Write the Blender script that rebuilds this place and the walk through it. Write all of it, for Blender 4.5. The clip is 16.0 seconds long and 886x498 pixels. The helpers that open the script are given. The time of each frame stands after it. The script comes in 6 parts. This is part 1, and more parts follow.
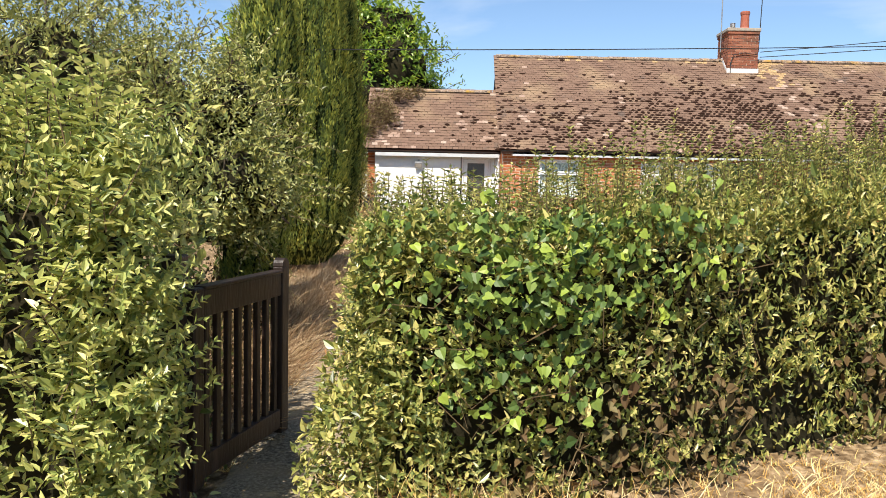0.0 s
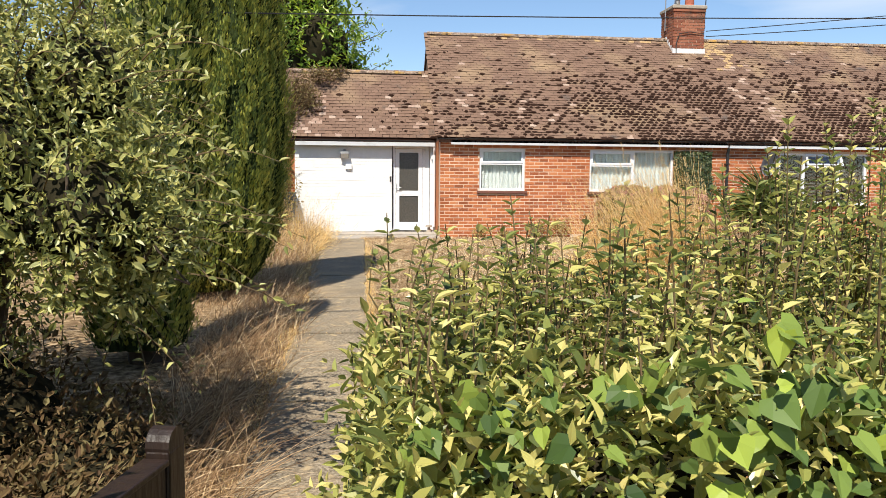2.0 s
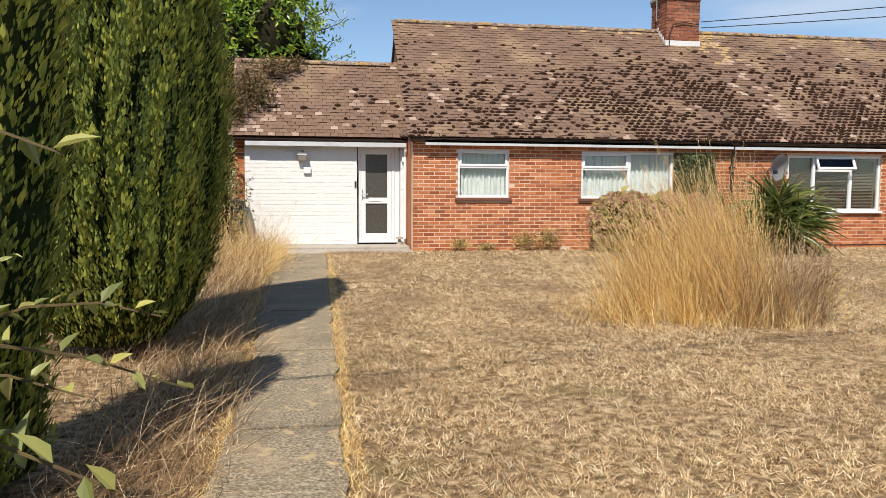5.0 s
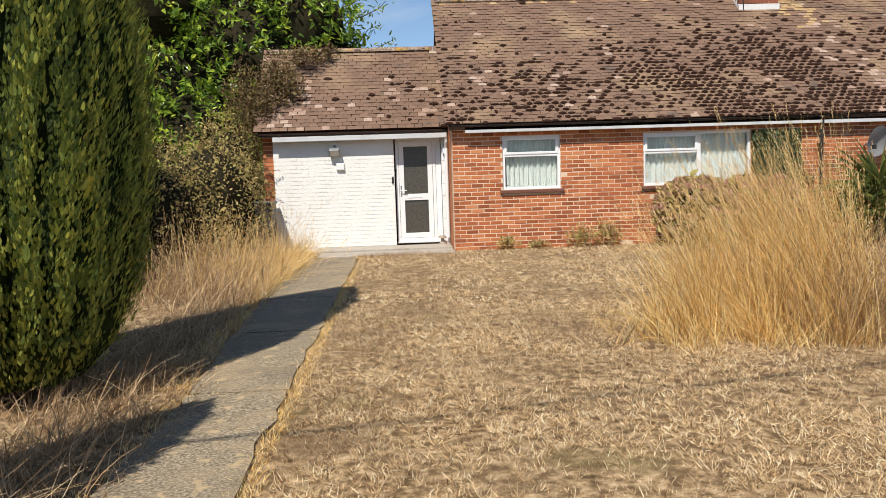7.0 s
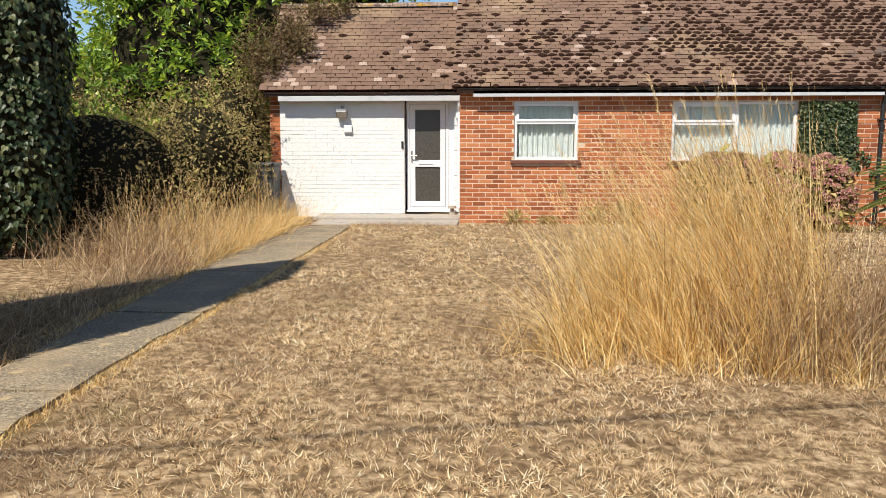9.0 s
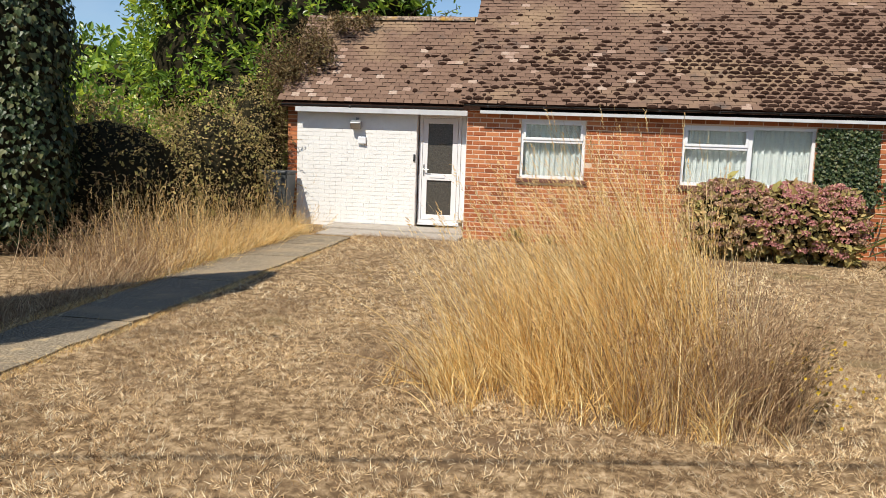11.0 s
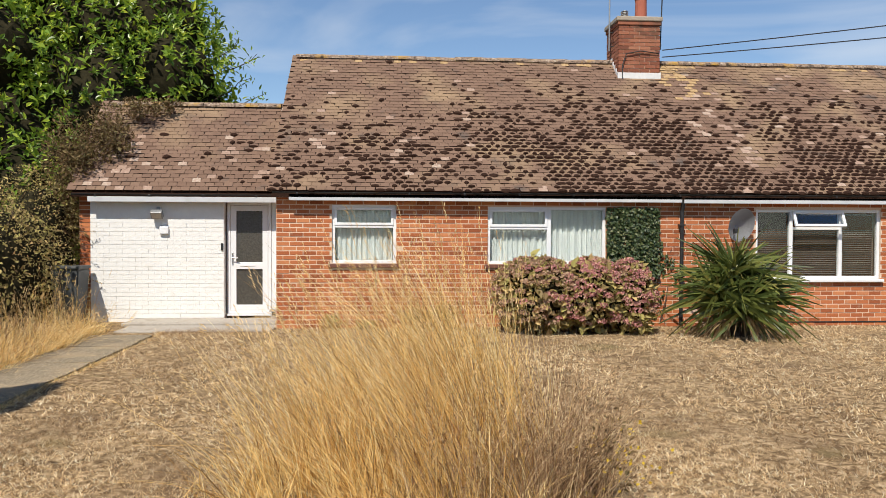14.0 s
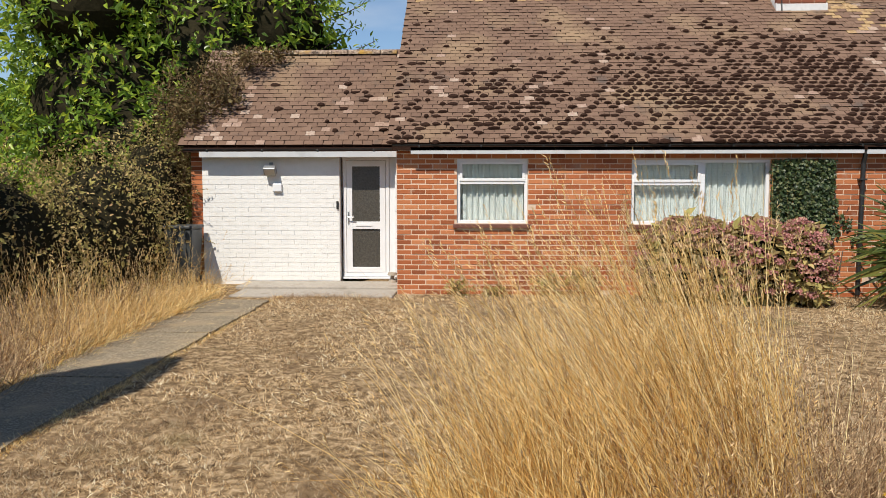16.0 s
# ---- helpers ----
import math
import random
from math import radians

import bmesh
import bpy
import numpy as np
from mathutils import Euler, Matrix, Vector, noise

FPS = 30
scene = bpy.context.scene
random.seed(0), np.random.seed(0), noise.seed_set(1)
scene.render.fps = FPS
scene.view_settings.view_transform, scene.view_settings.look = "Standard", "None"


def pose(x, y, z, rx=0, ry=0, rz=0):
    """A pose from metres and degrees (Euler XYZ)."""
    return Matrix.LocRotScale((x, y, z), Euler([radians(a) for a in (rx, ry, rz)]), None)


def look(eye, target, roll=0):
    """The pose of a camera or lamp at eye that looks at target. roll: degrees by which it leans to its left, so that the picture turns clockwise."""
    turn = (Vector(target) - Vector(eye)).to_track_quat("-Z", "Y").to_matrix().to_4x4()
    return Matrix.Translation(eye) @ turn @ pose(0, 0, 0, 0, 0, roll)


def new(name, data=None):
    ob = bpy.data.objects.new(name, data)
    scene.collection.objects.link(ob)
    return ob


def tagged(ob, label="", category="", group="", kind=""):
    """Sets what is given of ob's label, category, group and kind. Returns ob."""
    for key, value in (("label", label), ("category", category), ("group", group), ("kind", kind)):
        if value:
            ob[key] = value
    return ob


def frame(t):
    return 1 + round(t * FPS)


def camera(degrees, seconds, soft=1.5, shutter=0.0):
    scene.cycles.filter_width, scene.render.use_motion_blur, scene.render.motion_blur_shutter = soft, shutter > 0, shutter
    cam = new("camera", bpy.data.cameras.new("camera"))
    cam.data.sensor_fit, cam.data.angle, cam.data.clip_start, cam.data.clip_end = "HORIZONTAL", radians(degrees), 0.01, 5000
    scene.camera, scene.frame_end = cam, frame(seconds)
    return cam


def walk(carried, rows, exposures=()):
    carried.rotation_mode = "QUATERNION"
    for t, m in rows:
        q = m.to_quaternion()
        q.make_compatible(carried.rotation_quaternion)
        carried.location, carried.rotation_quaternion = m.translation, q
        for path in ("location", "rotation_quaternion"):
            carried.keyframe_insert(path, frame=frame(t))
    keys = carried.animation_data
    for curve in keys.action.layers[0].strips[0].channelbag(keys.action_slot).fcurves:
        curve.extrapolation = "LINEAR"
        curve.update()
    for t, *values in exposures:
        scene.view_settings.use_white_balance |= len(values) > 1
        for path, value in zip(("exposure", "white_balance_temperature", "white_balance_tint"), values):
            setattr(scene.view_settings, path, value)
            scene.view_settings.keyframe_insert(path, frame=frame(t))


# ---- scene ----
cam = camera(60.3, 16.0, soft=0.5)
PATH = [
    (0, (0.047, -0.076, 1.403), (0.035, 1.92, 1.266), 1.2),
    (0.5, (-0.133, 0.578, 1.513), (-0.131, 2.571, 1.344), 0.9),
    (1, (-0.318, 1.064, 1.601), (-0.239, 3.055, 1.422), 0.9),
    (1.5, (-0.37, 1.596, 1.6), (-0.208, 3.581, 1.42), 0.8),
    (2, (-0.366, 2.104, 1.617), (-0.157, 4.085, 1.443), 0.4),
    (2.5, (-0.425, 2.651, 1.661), (-0.197, 4.63, 1.485), 0.4),
    (3, (-0.455, 3.142, 1.654), (-0.233, 5.122, 1.479), 0.5),
    (3.5, (-0.522, 3.511, 1.642), (-0.286, 5.489, 1.465), 0.7),
    (4, (-0.505, 3.826, 1.676), (-0.226, 5.799, 1.497), 0.7),
    (4.2, (-0.493, 3.916, 1.691), (-0.183, 5.884, 1.514), 0.8),
    (6.3, (-0.082, 5.435, 1.604), (0.165, 7.414, 1.455), -1.9),
    (6.5, (0.029, 5.559, 1.612), (0.235, 7.543, 1.462), -2.0),
    (7, (0.427, 5.852, 1.605), (0.538, 7.841, 1.432), -1.9),
    (7.5, (0.791, 6.112, 1.607), (0.81, 8.1, 1.393), -1.6),
    (8, (1.155, 6.364, 1.665), (1.105, 8.348, 1.417), -0.9),
    (8.5, (1.589, 6.537, 1.685), (1.496, 8.517, 1.417), -0.3),
    (9, (2.033, 6.729, 1.678), (1.906, 8.707, 1.409), -0.0),
    (9.5, (2.456, 6.802, 1.689), (2.289, 8.778, 1.434), 0.3),
    (9.7, (2.589, 6.827, 1.704), (2.383, 8.802, 1.458), 0.2),
    (11.8, (3.41, 6.87, 1.945), (3.078, 8.825, 1.681), 2.5),
    (12, (3.408, 6.893, 1.953), (3.204, 8.867, 1.702), 2.6),
    (12.5, (3.413, 6.926, 1.982), (3.392, 8.919, 1.818), 2.3),
    (13, (3.413, 6.927, 2.005), (3.459, 8.925, 1.945), 1.7),
    (13.5, (3.398, 6.935, 2.012), (3.483, 8.933, 1.995), 1.0),
    (14, (3.372, 6.991, 1.993), (3.516, 8.986, 1.946), 0.2),
    (14.5, (3.279, 7.129, 1.976), (3.455, 9.118, 1.873), 0.0),
    (15, (3.216, 7.369, 1.947), (3.373, 9.356, 1.791), 0.4),
    (15.5, (3.089, 7.759, 1.994), (3.103, 9.75, 1.813), 1.0),
    (15.8, (2.952, 8.012, 2.011), (2.863, 10.002, 1.839), 0.2),
    (16, (2.761, 8.262, 2.006), (2.666, 10.253, 1.843), 0.0),
]
walk(cam, [(t, look(eye, target, roll)) for t, eye, target, roll in PATH],
     exposures=[(0.0, 0.82), (1.0, 0.78), (2.5, 0.6), (4.0, 0.5), (6.5, 0.36), (9.0, 0.48), (12.5, 0.3), (13.5, 0.36), (16.0, 0.24)])

# ---- light ----
SUN_AZ, SUN_EL = radians(202.0), radians(54.0)
world = bpy.data.worlds.new("sky")
scene.world = world
world.use_nodes = True
wn, wl = world.node_tree.nodes, world.node_tree.links
sky = wn.new("ShaderNodeTexSky")
sky.sky_type = 'NISHITA'
sky.sun_disc = False
sky.sun_elevation, sky.sun_rotation = SUN_EL, SUN_AZ
sky.air_density, sky.dust_density, sky.ozone_density = 1.0, 0.15, 4.0
tc = wn.new("ShaderNodeTexCoord")
mp = wn.new("ShaderNodeMapping")
mp.inputs["Scale"].default_value = (1.2, 2.2, 5.5)
mp.inputs["Rotation"].default_value = (0.0, 0.25, 0.5)
cl = wn.new("ShaderNodeTexNoise")
cl.inputs["Scale"].default_value = 1.6
cl.inputs["Detail"].default_value = 6.0
cl.inputs["Distortion"].default_value = 0.6
cr = wn.new("ShaderNodeValToRGB")
cr.color_ramp.elements[0].position, cr.color_ramp.elements[1].position = 0.54, 0.80
cr.color_ramp.elements[1].color = (0.55, 0.55, 0.55, 1)
mixw = wn.new("ShaderNodeMixRGB")
mixw.inputs["Color2"].default_value = (7.0, 7.2, 7.4, 1)
wl.new(tc.outputs["Generated"], mp.inputs["Vector"])
wl.new(mp.outputs["Vector"], cl.inputs["Vector"])
wl.new(cl.outputs["Fac"], cr.inputs["Fac"])
wl.new(cr.outputs["Color"], mixw.inputs["Fac"])
wl.new(sky.outputs["Color"], mixw.inputs["Color1"])
wl.new(mixw.outputs["Color"], wn["Background"].inputs["Color"])
wn["Background"].inputs["Strength"].default_value = 0.096

sun_data = bpy.data.lights.new("sun", 'SUN')
sun_data.energy, sun_data.angle, sun_data.color = 5.0, radians(0.53), (1.0, 0.93, 0.82)
sun = new("sun", sun_data)
SUN_DIR = Vector((math.sin(SUN_AZ) * math.cos(SUN_EL), math.cos(SUN_AZ) * math.cos(SUN_EL), math.sin(SUN_EL)))
sun.matrix_world = look(SUN_DIR * 60, (0, 0, 0))

# ---- materials ----
RNG = np.random.default_rng(7)


def mat(name, ramp, rough=0.8, scale=6.0, detail=6.0, bump=0.0, bump_scale=60.0, per="noise", spec=0.4, metal=0.0,
        thru=0.0, mix2=None, scale2=0.6, coord="Object", stretch=None, nw=0.35, iw=0.9, off=-0.13):
    """A procedural material. ramp: (position, colour) pairs over noise, piece or island; mix2: (colour, low, high) of a second, larger noise."""
    m = bpy.data.materials.new(name)
    m.use_nodes = True
    nt, ln = m.node_tree.nodes, m.node_tree.links
    bs = nt["Principled BSDF"]
    bs.inputs["Roughness"].default_value = rough
    bs.inputs["Metallic"].default_value = metal
    bs.inputs["Specular IOR Level"].default_value = spec
    co = nt.new("ShaderNodeTexCoord")
    vec = nt.new("ShaderNodeNewGeometry").outputs["Position"] if coord == "World" else co.outputs[coord]
    if stretch:
        mpn = nt.new("ShaderNodeMapping")
        mpn.inputs["Scale"].default_value = stretch
        ln.new(vec, mpn.inputs["Vector"])
        vec = mpn.outputs["Vector"]
    nz = nt.new("ShaderNodeTexNoise")
    nz.inputs["Scale"].default_value, nz.inputs["Detail"].default_value = scale, detail
    nz.inputs["Roughness"].default_value = 0.65
    ln.new(vec, nz.inputs["Vector"])
    fac = nz.outputs["Fac"]
    if per in ("piece", "island"):
        src = nt.new("ShaderNodeObjectInfo").outputs["Random"] if per == "piece" else nt.new("ShaderNodeNewGeometry").outputs["Random Per Island"]
        mm = nt.new("ShaderNodeMath")
        mm.operation = 'MULTIPLY_ADD'
        mm.inputs[1].default_value = nw
        ln.new(nz.outputs["Fac"], mm.inputs[0])
        m2 = nt.new("ShaderNodeMath")
        m2.operation = 'MULTIPLY_ADD'
        m2.inputs[1].default_value, m2.inputs[2].default_value = iw, off
        ln.new(src, m2.inputs[0])
        ln.new(m2.outputs[0], mm.inputs[2])
        fac = mm.outputs[0]
    rp = nt.new("ShaderNodeValToRGB")
    el = rp.color_ramp.elements
    while len(el) < len(ramp):
        el.new(0.5)
    for e, (p, c) in zip(el, ramp):
        e.position, e.color = p, (*c, 1)
    ln.new(fac, rp.inputs["Fac"])
    col = rp.outputs["Color"]
    for extra in (mix2 if isinstance(mix2, list) else [mix2] if mix2 else []):
        c2, lo, hi, sc2 = (*extra, scale2)[:4]
        n2 = nt.new("ShaderNodeTexNoise")
        n2.inputs["Scale"].default_value, n2.inputs["Detail"].default_value = sc2, 5.0
        ln.new(vec, n2.inputs["Vector"])
        mr = nt.new("ShaderNodeMapRange")
        mr.inputs["From Min"].default_value, mr.inputs["From Max"].default_value = lo, hi
        ln.new(n2.outputs["Fac"], mr.inputs["Value"])
        mx = nt.new("ShaderNodeMixRGB")
        mx.inputs["Color2"].default_value = (*[c * 0.78 for c in c2], 1)
        ln.new(mr.outputs[0], mx.inputs["Fac"])
        ln.new(col, mx.inputs["Color1"])
        col = mx.outputs["Color"]
    ln.new(col, bs.inputs["Base Color"])
    if bump:
        nb = nt.new("ShaderNodeTexNoise")
        nb.inputs["Scale"].default_value, nb.inputs["Detail"].default_value = bump_scale, 6.0
        ln.new(vec, nb.inputs["Vector"])
        bp = nt.new("ShaderNodeBump")
        bp.inputs["Strength"].default_value, bp.inputs["Distance"].default_value = bump, 0.01
        ln.new(nb.outputs["Fac"], bp.inputs["Height"])
        ln.new(bp.outputs["Normal"], bs.inputs["Normal"])
    if thru:
        tr = nt.new("ShaderNodeBsdfTranslucent")
        ln.new(col, tr.inputs["Color"])
        ms = nt.new("ShaderNodeMixShader")
        ms.inputs["Fac"].default_value = thru
        ln.new(bs.outputs[0], ms.inputs[1])
        ln.new(tr.outputs[0], ms.inputs[2])
        ln.new(ms.outputs[0], nt["Material Output"].inputs["Surface"])
    return m


def glass_mat(name, tint, gloss=1.5):
    m = bpy.data.materials.new(name)
    m.use_nodes = True
    nt, ln = m.node_tree.nodes, m.node_tree.links
    tr, gl, fr, ms = (nt.new(k) for k in ("ShaderNodeBsdfTransparent", "ShaderNodeBsdfGlossy", "ShaderNodeFresnel", "ShaderNodeMixShader"))
    tr.inputs["Color"].default_value = (*tint, 1)
    gl.inputs["Roughness"].default_value = 0.02
    fr.inputs["IOR"].default_value = gloss
    ln.new(fr.outputs[0], ms.inputs[0])
    ln.new(tr.outputs[0], ms.inputs[1])
    ln.new(gl.outputs[0], ms.inputs[2])
    ln.new(ms.outputs[0], nt["Material Output"].inputs["Surface"])
    return m


M_BRICK = mat("red_brick", [(0.0, (0.212, 0.065, 0.028)), (0.35, (0.347, 0.107, 0.042)), (0.7, (0.424, 0.145, 0.059)), (1.0, (0.501, 0.205, 0.090))],
              0.9, 22, per="piece", bump=0.35, bump_scale=90, spec=0.2, coord="World", mix2=[((0.45, 0.30, 0.22), 0.62, 0.85, 5.0)])
M_BRICK_J = mat("red_brick_run", [(0.0, (0.212, 0.065, 0.028)), (0.35, (0.347, 0.107, 0.042)), (0.7, (0.424, 0.145, 0.059)), (1.0, (0.501, 0.205, 0.090))],
                0.9, 22, per="island", bump=0.35, bump_scale=90, spec=0.2, coord="World", mix2=[((0.45, 0.30, 0.22), 0.62, 0.85, 5.0)])
M_MORTAR = mat("mortar", [(0.2, (0.52, 0.38, 0.27)), (0.8, (0.66, 0.52, 0.40))], 0.95, 30, bump=0.4, coord="World")
M_CHIM = mat("chimney_brick", [(0.0, (0.139, 0.054, 0.035)), (0.5, (0.254, 0.092, 0.054)), (1.0, (0.347, 0.154, 0.092))], 0.9, 18, per="island",
             bump=0.4, spec=0.2, coord="World", mix2=[((0.10, 0.07, 0.05), 0.55, 0.8, 3.0)])
M_WHITE_BRICK = mat("painted_brick", [(0.2, (0.681, 0.672, 0.644)), (0.8, (0.773, 0.764, 0.736))], 0.6, 8, per="noise", bump=0.5, bump_scale=40,
                    coord="World", mix2=[((0.62, 0.58, 0.52), 0.66, 0.9, 2.5)])
M_TILE = mat("clay_tile", [(0.0, (0.122, 0.075, 0.054)), (0.35, (0.149, 0.093, 0.066)), (0.7, (0.169, 0.106, 0.075)), (0.93, (0.194, 0.124, 0.088)), (1.0, (0.282, 0.195, 0.139))],
             0.9, 18, per="piece", bump=0.4, bump_scale=70, spec=0.15, coord="World", nw=0.75, iw=0.55, off=-0.12, mix2=[((0.34, 0.235, 0.145), 0.52, 0.72, 0.8), ((0.10, 0.085, 0.075), 0.60, 0.78, 2.2)])
M_TILE_J = mat("clay_tile_run", [(0.0, (0.122, 0.075, 0.054)), (0.35, (0.149, 0.093, 0.066)), (0.7, (0.169, 0.106, 0.075)), (0.93, (0.194, 0.124, 0.088)), (1.0, (0.282, 0.195, 0.139))],
               0.9, 18, per="island", bump=0.4, bump_scale=70, spec=0.15, coord="World", nw=0.75, iw=0.55, off=-0.12, mix2=[((0.34, 0.235, 0.145), 0.52, 0.72, 0.8), ((0.10, 0.085, 0.075), 0.60, 0.78, 2.2)])
M_LICHEN = mat("pale_lichen_tile", [(0.0, (0.176, 0.119, 0.088)), (0.5, (0.290, 0.194, 0.145)), (0.8, (0.370, 0.290, 0.229)), (1.0, (0.484, 0.431, 0.370))], 0.95, 26, per="island", coord="World", nw=1.3, iw=0.4, off=-0.35)
M_ORANGE = mat("orange_lichen", [(0.3, (0.17, 0.12, 0.09)), (0.45, (0.30, 0.19, 0.085)), (0.6, (0.40, 0.28, 0.15)), (0.75, (0.30, 0.22, 0.15))], 0.95, 22, coord="World")
M_MOSS_DARK = mat("dry_moss_and_roof_dark", [(0.2, (0.016, 0.008, 0.006)), (0.8, (0.048, 0.026, 0.018))], 1.0, 40, bump=0.8, bump_scale=120, spec=0.05, coord="World")
M_RIDGE = mat("ridge_tile", [(0.36, (0.035, 0.024, 0.018)), (0.45, (0.18, 0.125, 0.095)), (0.55, (0.28, 0.20, 0.14)), (0.68, (0.52, 0.46, 0.38))], 0.9, 26, bump=0.8, bump_scale=30, coord="World",
              mix2=[((0.48, 0.28, 0.06), 0.52, 0.66, 3.0), ((0.05, 0.035, 0.025), 0.58, 0.7, 7.0)])
M_UPVC = mat("white_plastic", [(0.3, (0.671, 0.679, 0.688)), (0.7, (0.722, 0.731, 0.740))], 0.35, 3, coord="World")
M_FASCIA = mat("fascia_paint", [(0.3, (0.439, 0.454, 0.467)), (0.7, (0.538, 0.545, 0.553))], 0.5, 3, coord="World", mix2=[((0.40, 0.38, 0.36), 0.6, 0.9, 2.0)])
M_BLACK = mat("black_plastic", [(0.3, (0.015, 0.015, 0.016)), (0.7, (0.03, 0.03, 0.03))], 0.4, 10, coord="World")
M_GREY_METAL = mat("grey_metal", [(0.3, (0.231, 0.239, 0.246)), (0.7, (0.323, 0.331, 0.339))], 0.45, 10, metal=0.6, coord="World")
M_LEAD = mat("painted_flashing", [(0.3, (0.533, 0.533, 0.533)), (0.7, (0.654, 0.654, 0.645))], 0.6, 6, coord="World", mix2=[((0.35, 0.33, 0.32), 0.6, 0.85, 7.0)])
M_SILL = mat("sill_tile", [(0.2, (0.100, 0.039, 0.027)), (0.8, (0.169, 0.069, 0.046))], 0.6, 15, bump=0.2, coord="World")
M_POT = mat("terracotta_pot", [(0.2, (0.277, 0.077, 0.046)), (0.8, (0.354, 0.115, 0.069))], 0.8, 10, bump=0.2, coord="World")
M_CEMENT = mat("cement", [(0.2, (0.262, 0.223, 0.177)), (0.8, (0.370, 0.323, 0.262))], 0.95, 14, bump=0.5, coord="World")
M_CONCRETE = mat("path_concrete", [(0.32, (0.085, 0.068, 0.048)), (0.45, (0.175, 0.142, 0.098)), (0.56, (0.275, 0.226, 0.158)), (0.64, (0.40, 0.335, 0.24)), (0.74, (0.16, 0.13, 0.09))], 0.95, 62, detail=4,
                 bump=0.7, bump_scale=60, spec=0.12, coord="World", mix2=[((0.42, 0.32, 0.20), 0.48, 0.72, 1.9), ((0.125, 0.105, 0.085), 0.56, 0.76, 1.1), ((0.50, 0.38, 0.22), 0.60, 0.70, 9.0)])
M_SLAB = mat("door_slab", [(0.25, (0.277, 0.246, 0.208)), (0.75, (0.400, 0.362, 0.308))], 0.95, 18, bump=0.4, coord="World", mix2=[((0.25, 0.20, 0.14), 0.55, 0.8, 2.5)])
M_SOIL = mat("dry_ground", [(0.30, (0.060, 0.037, 0.020)), (0.45, (0.155, 0.102, 0.055)), (0.55, (0.295, 0.208, 0.116)), (0.68, (0.47, 0.35, 0.22))], 1.0, 15, detail=10, bump=1.0, bump_scale=45,
             spec=0.05, coord="World", mix2=[((0.18, 0.118, 0.068), 0.52, 0.74, 1.2), ((0.20, 0.18, 0.07), 0.62, 0.8, 0.6)])
M_LAWN = mat("lawn_blade", [(0.0, (0.124, 0.074, 0.039)), (0.24, (0.360, 0.232, 0.120)), (0.5, (0.64, 0.45, 0.24)), (0.78, (0.86, 0.67, 0.41)), (1.0, (0.900, 0.82, 0.60))], 0.75, 11.0, detail=7, per="island",
             spec=0.2, thru=0.2, coord="World", nw=1.6, iw=1.0, off=-0.80, mix2=[((0.27, 0.170, 0.095), 0.50, 0.74, 1.0), ((0.30, 0.26, 0.10), 0.62, 0.78, 0.6)])
M_STRAW = mat("straw", [(0.0, (0.13, 0.062, 0.020)), (0.22, (0.56, 0.325, 0.095)), (0.52, (0.89, 0.60, 0.215)), (0.95, (0.90, 0.78, 0.45))], 0.45, 5, per="island", spec=0.4, thru=0.26, coord="World")
M_SEED = mat("pale_seed_head", [(0.0, (0.541, 0.357, 0.148)), (0.5, (0.790, 0.564, 0.265)), (1.0, (0.900, 0.733, 0.429))], 0.7, 5, per="island", spec=0.2, thru=0.3, coord="World")
M_PETALY = mat("yellow_petal", [(0.2, (0.55, 0.36, 0.02)), (0.8, (0.75, 0.55, 0.04))], 0.6, 8, per="island", thru=0.3, coord="World")
M_DRYSTALK = mat("dead_stalk", [(0.0, (0.146, 0.090, 0.050)), (0.4, (0.336, 0.213, 0.116)), (0.75, (0.560, 0.392, 0.220)), (1.0, (0.896, 0.717, 0.462))], 0.8, 5, per="island", spec=0.2, thru=0.25, coord="World")
M_PRIVET = mat("privet_leaf", [(0.0, (0.045, 0.075, 0.020)), (0.35, (0.250, 0.285, 0.075)), (0.70, (0.52, 0.49, 0.145)), (0.93, (0.72, 0.62, 0.24)), (1.0, (0.60, 0.28, 0.13))], 0.33, 2.5, per="island",
               spec=0.5, thru=0.38, coord="World")
M_GOLDPRIVET = mat("golden_privet_leaf", [(0.0, (0.065, 0.100, 0.028)), (0.3, (0.285, 0.335, 0.090)), (0.68, (0.56, 0.56, 0.17)), (1.0, (0.78, 0.72, 0.30))], 0.33, 2.5, per="island",
                   spec=0.5, thru=0.36, coord="World")
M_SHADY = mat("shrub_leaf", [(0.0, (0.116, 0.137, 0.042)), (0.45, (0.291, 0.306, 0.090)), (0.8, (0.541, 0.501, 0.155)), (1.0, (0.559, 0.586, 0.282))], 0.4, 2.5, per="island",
              spec=0.5, thru=0.35, coord="World")
M_IVY = mat("ivy_leaf", [(0.0, (0.028, 0.058, 0.018)), (0.40, (0.115, 0.180, 0.042)), (0.78, (0.270, 0.350, 0.065)), (0.97, (0.36, 0.44, 0.06)), (1.0, (0.52, 0.28, 0.13))], 0.42, 2.5, per="island",
            spec=0.3, thru=0.3, coord="World")
M_WALLIVY = mat("wall_ivy_leaf", [(0.0, (0.018, 0.035, 0.013)), (0.6, (0.058, 0.087, 0.028)), (1.0, (0.150, 0.150, 0.058))], 0.45, 2.5, per="island", spec=0.4, thru=0.2, coord="World")
M_LAUREL = mat("laurel_leaf", [(0.0, (0.070, 0.130, 0.018)), (0.45, (0.165, 0.270, 0.030)), (0.8, (0.33, 0.44, 0.045)), (1.0, (0.58, 0.60, 0.065))], 0.35, 0.8, per="island",
               spec=0.5, thru=0.38, coord="World")
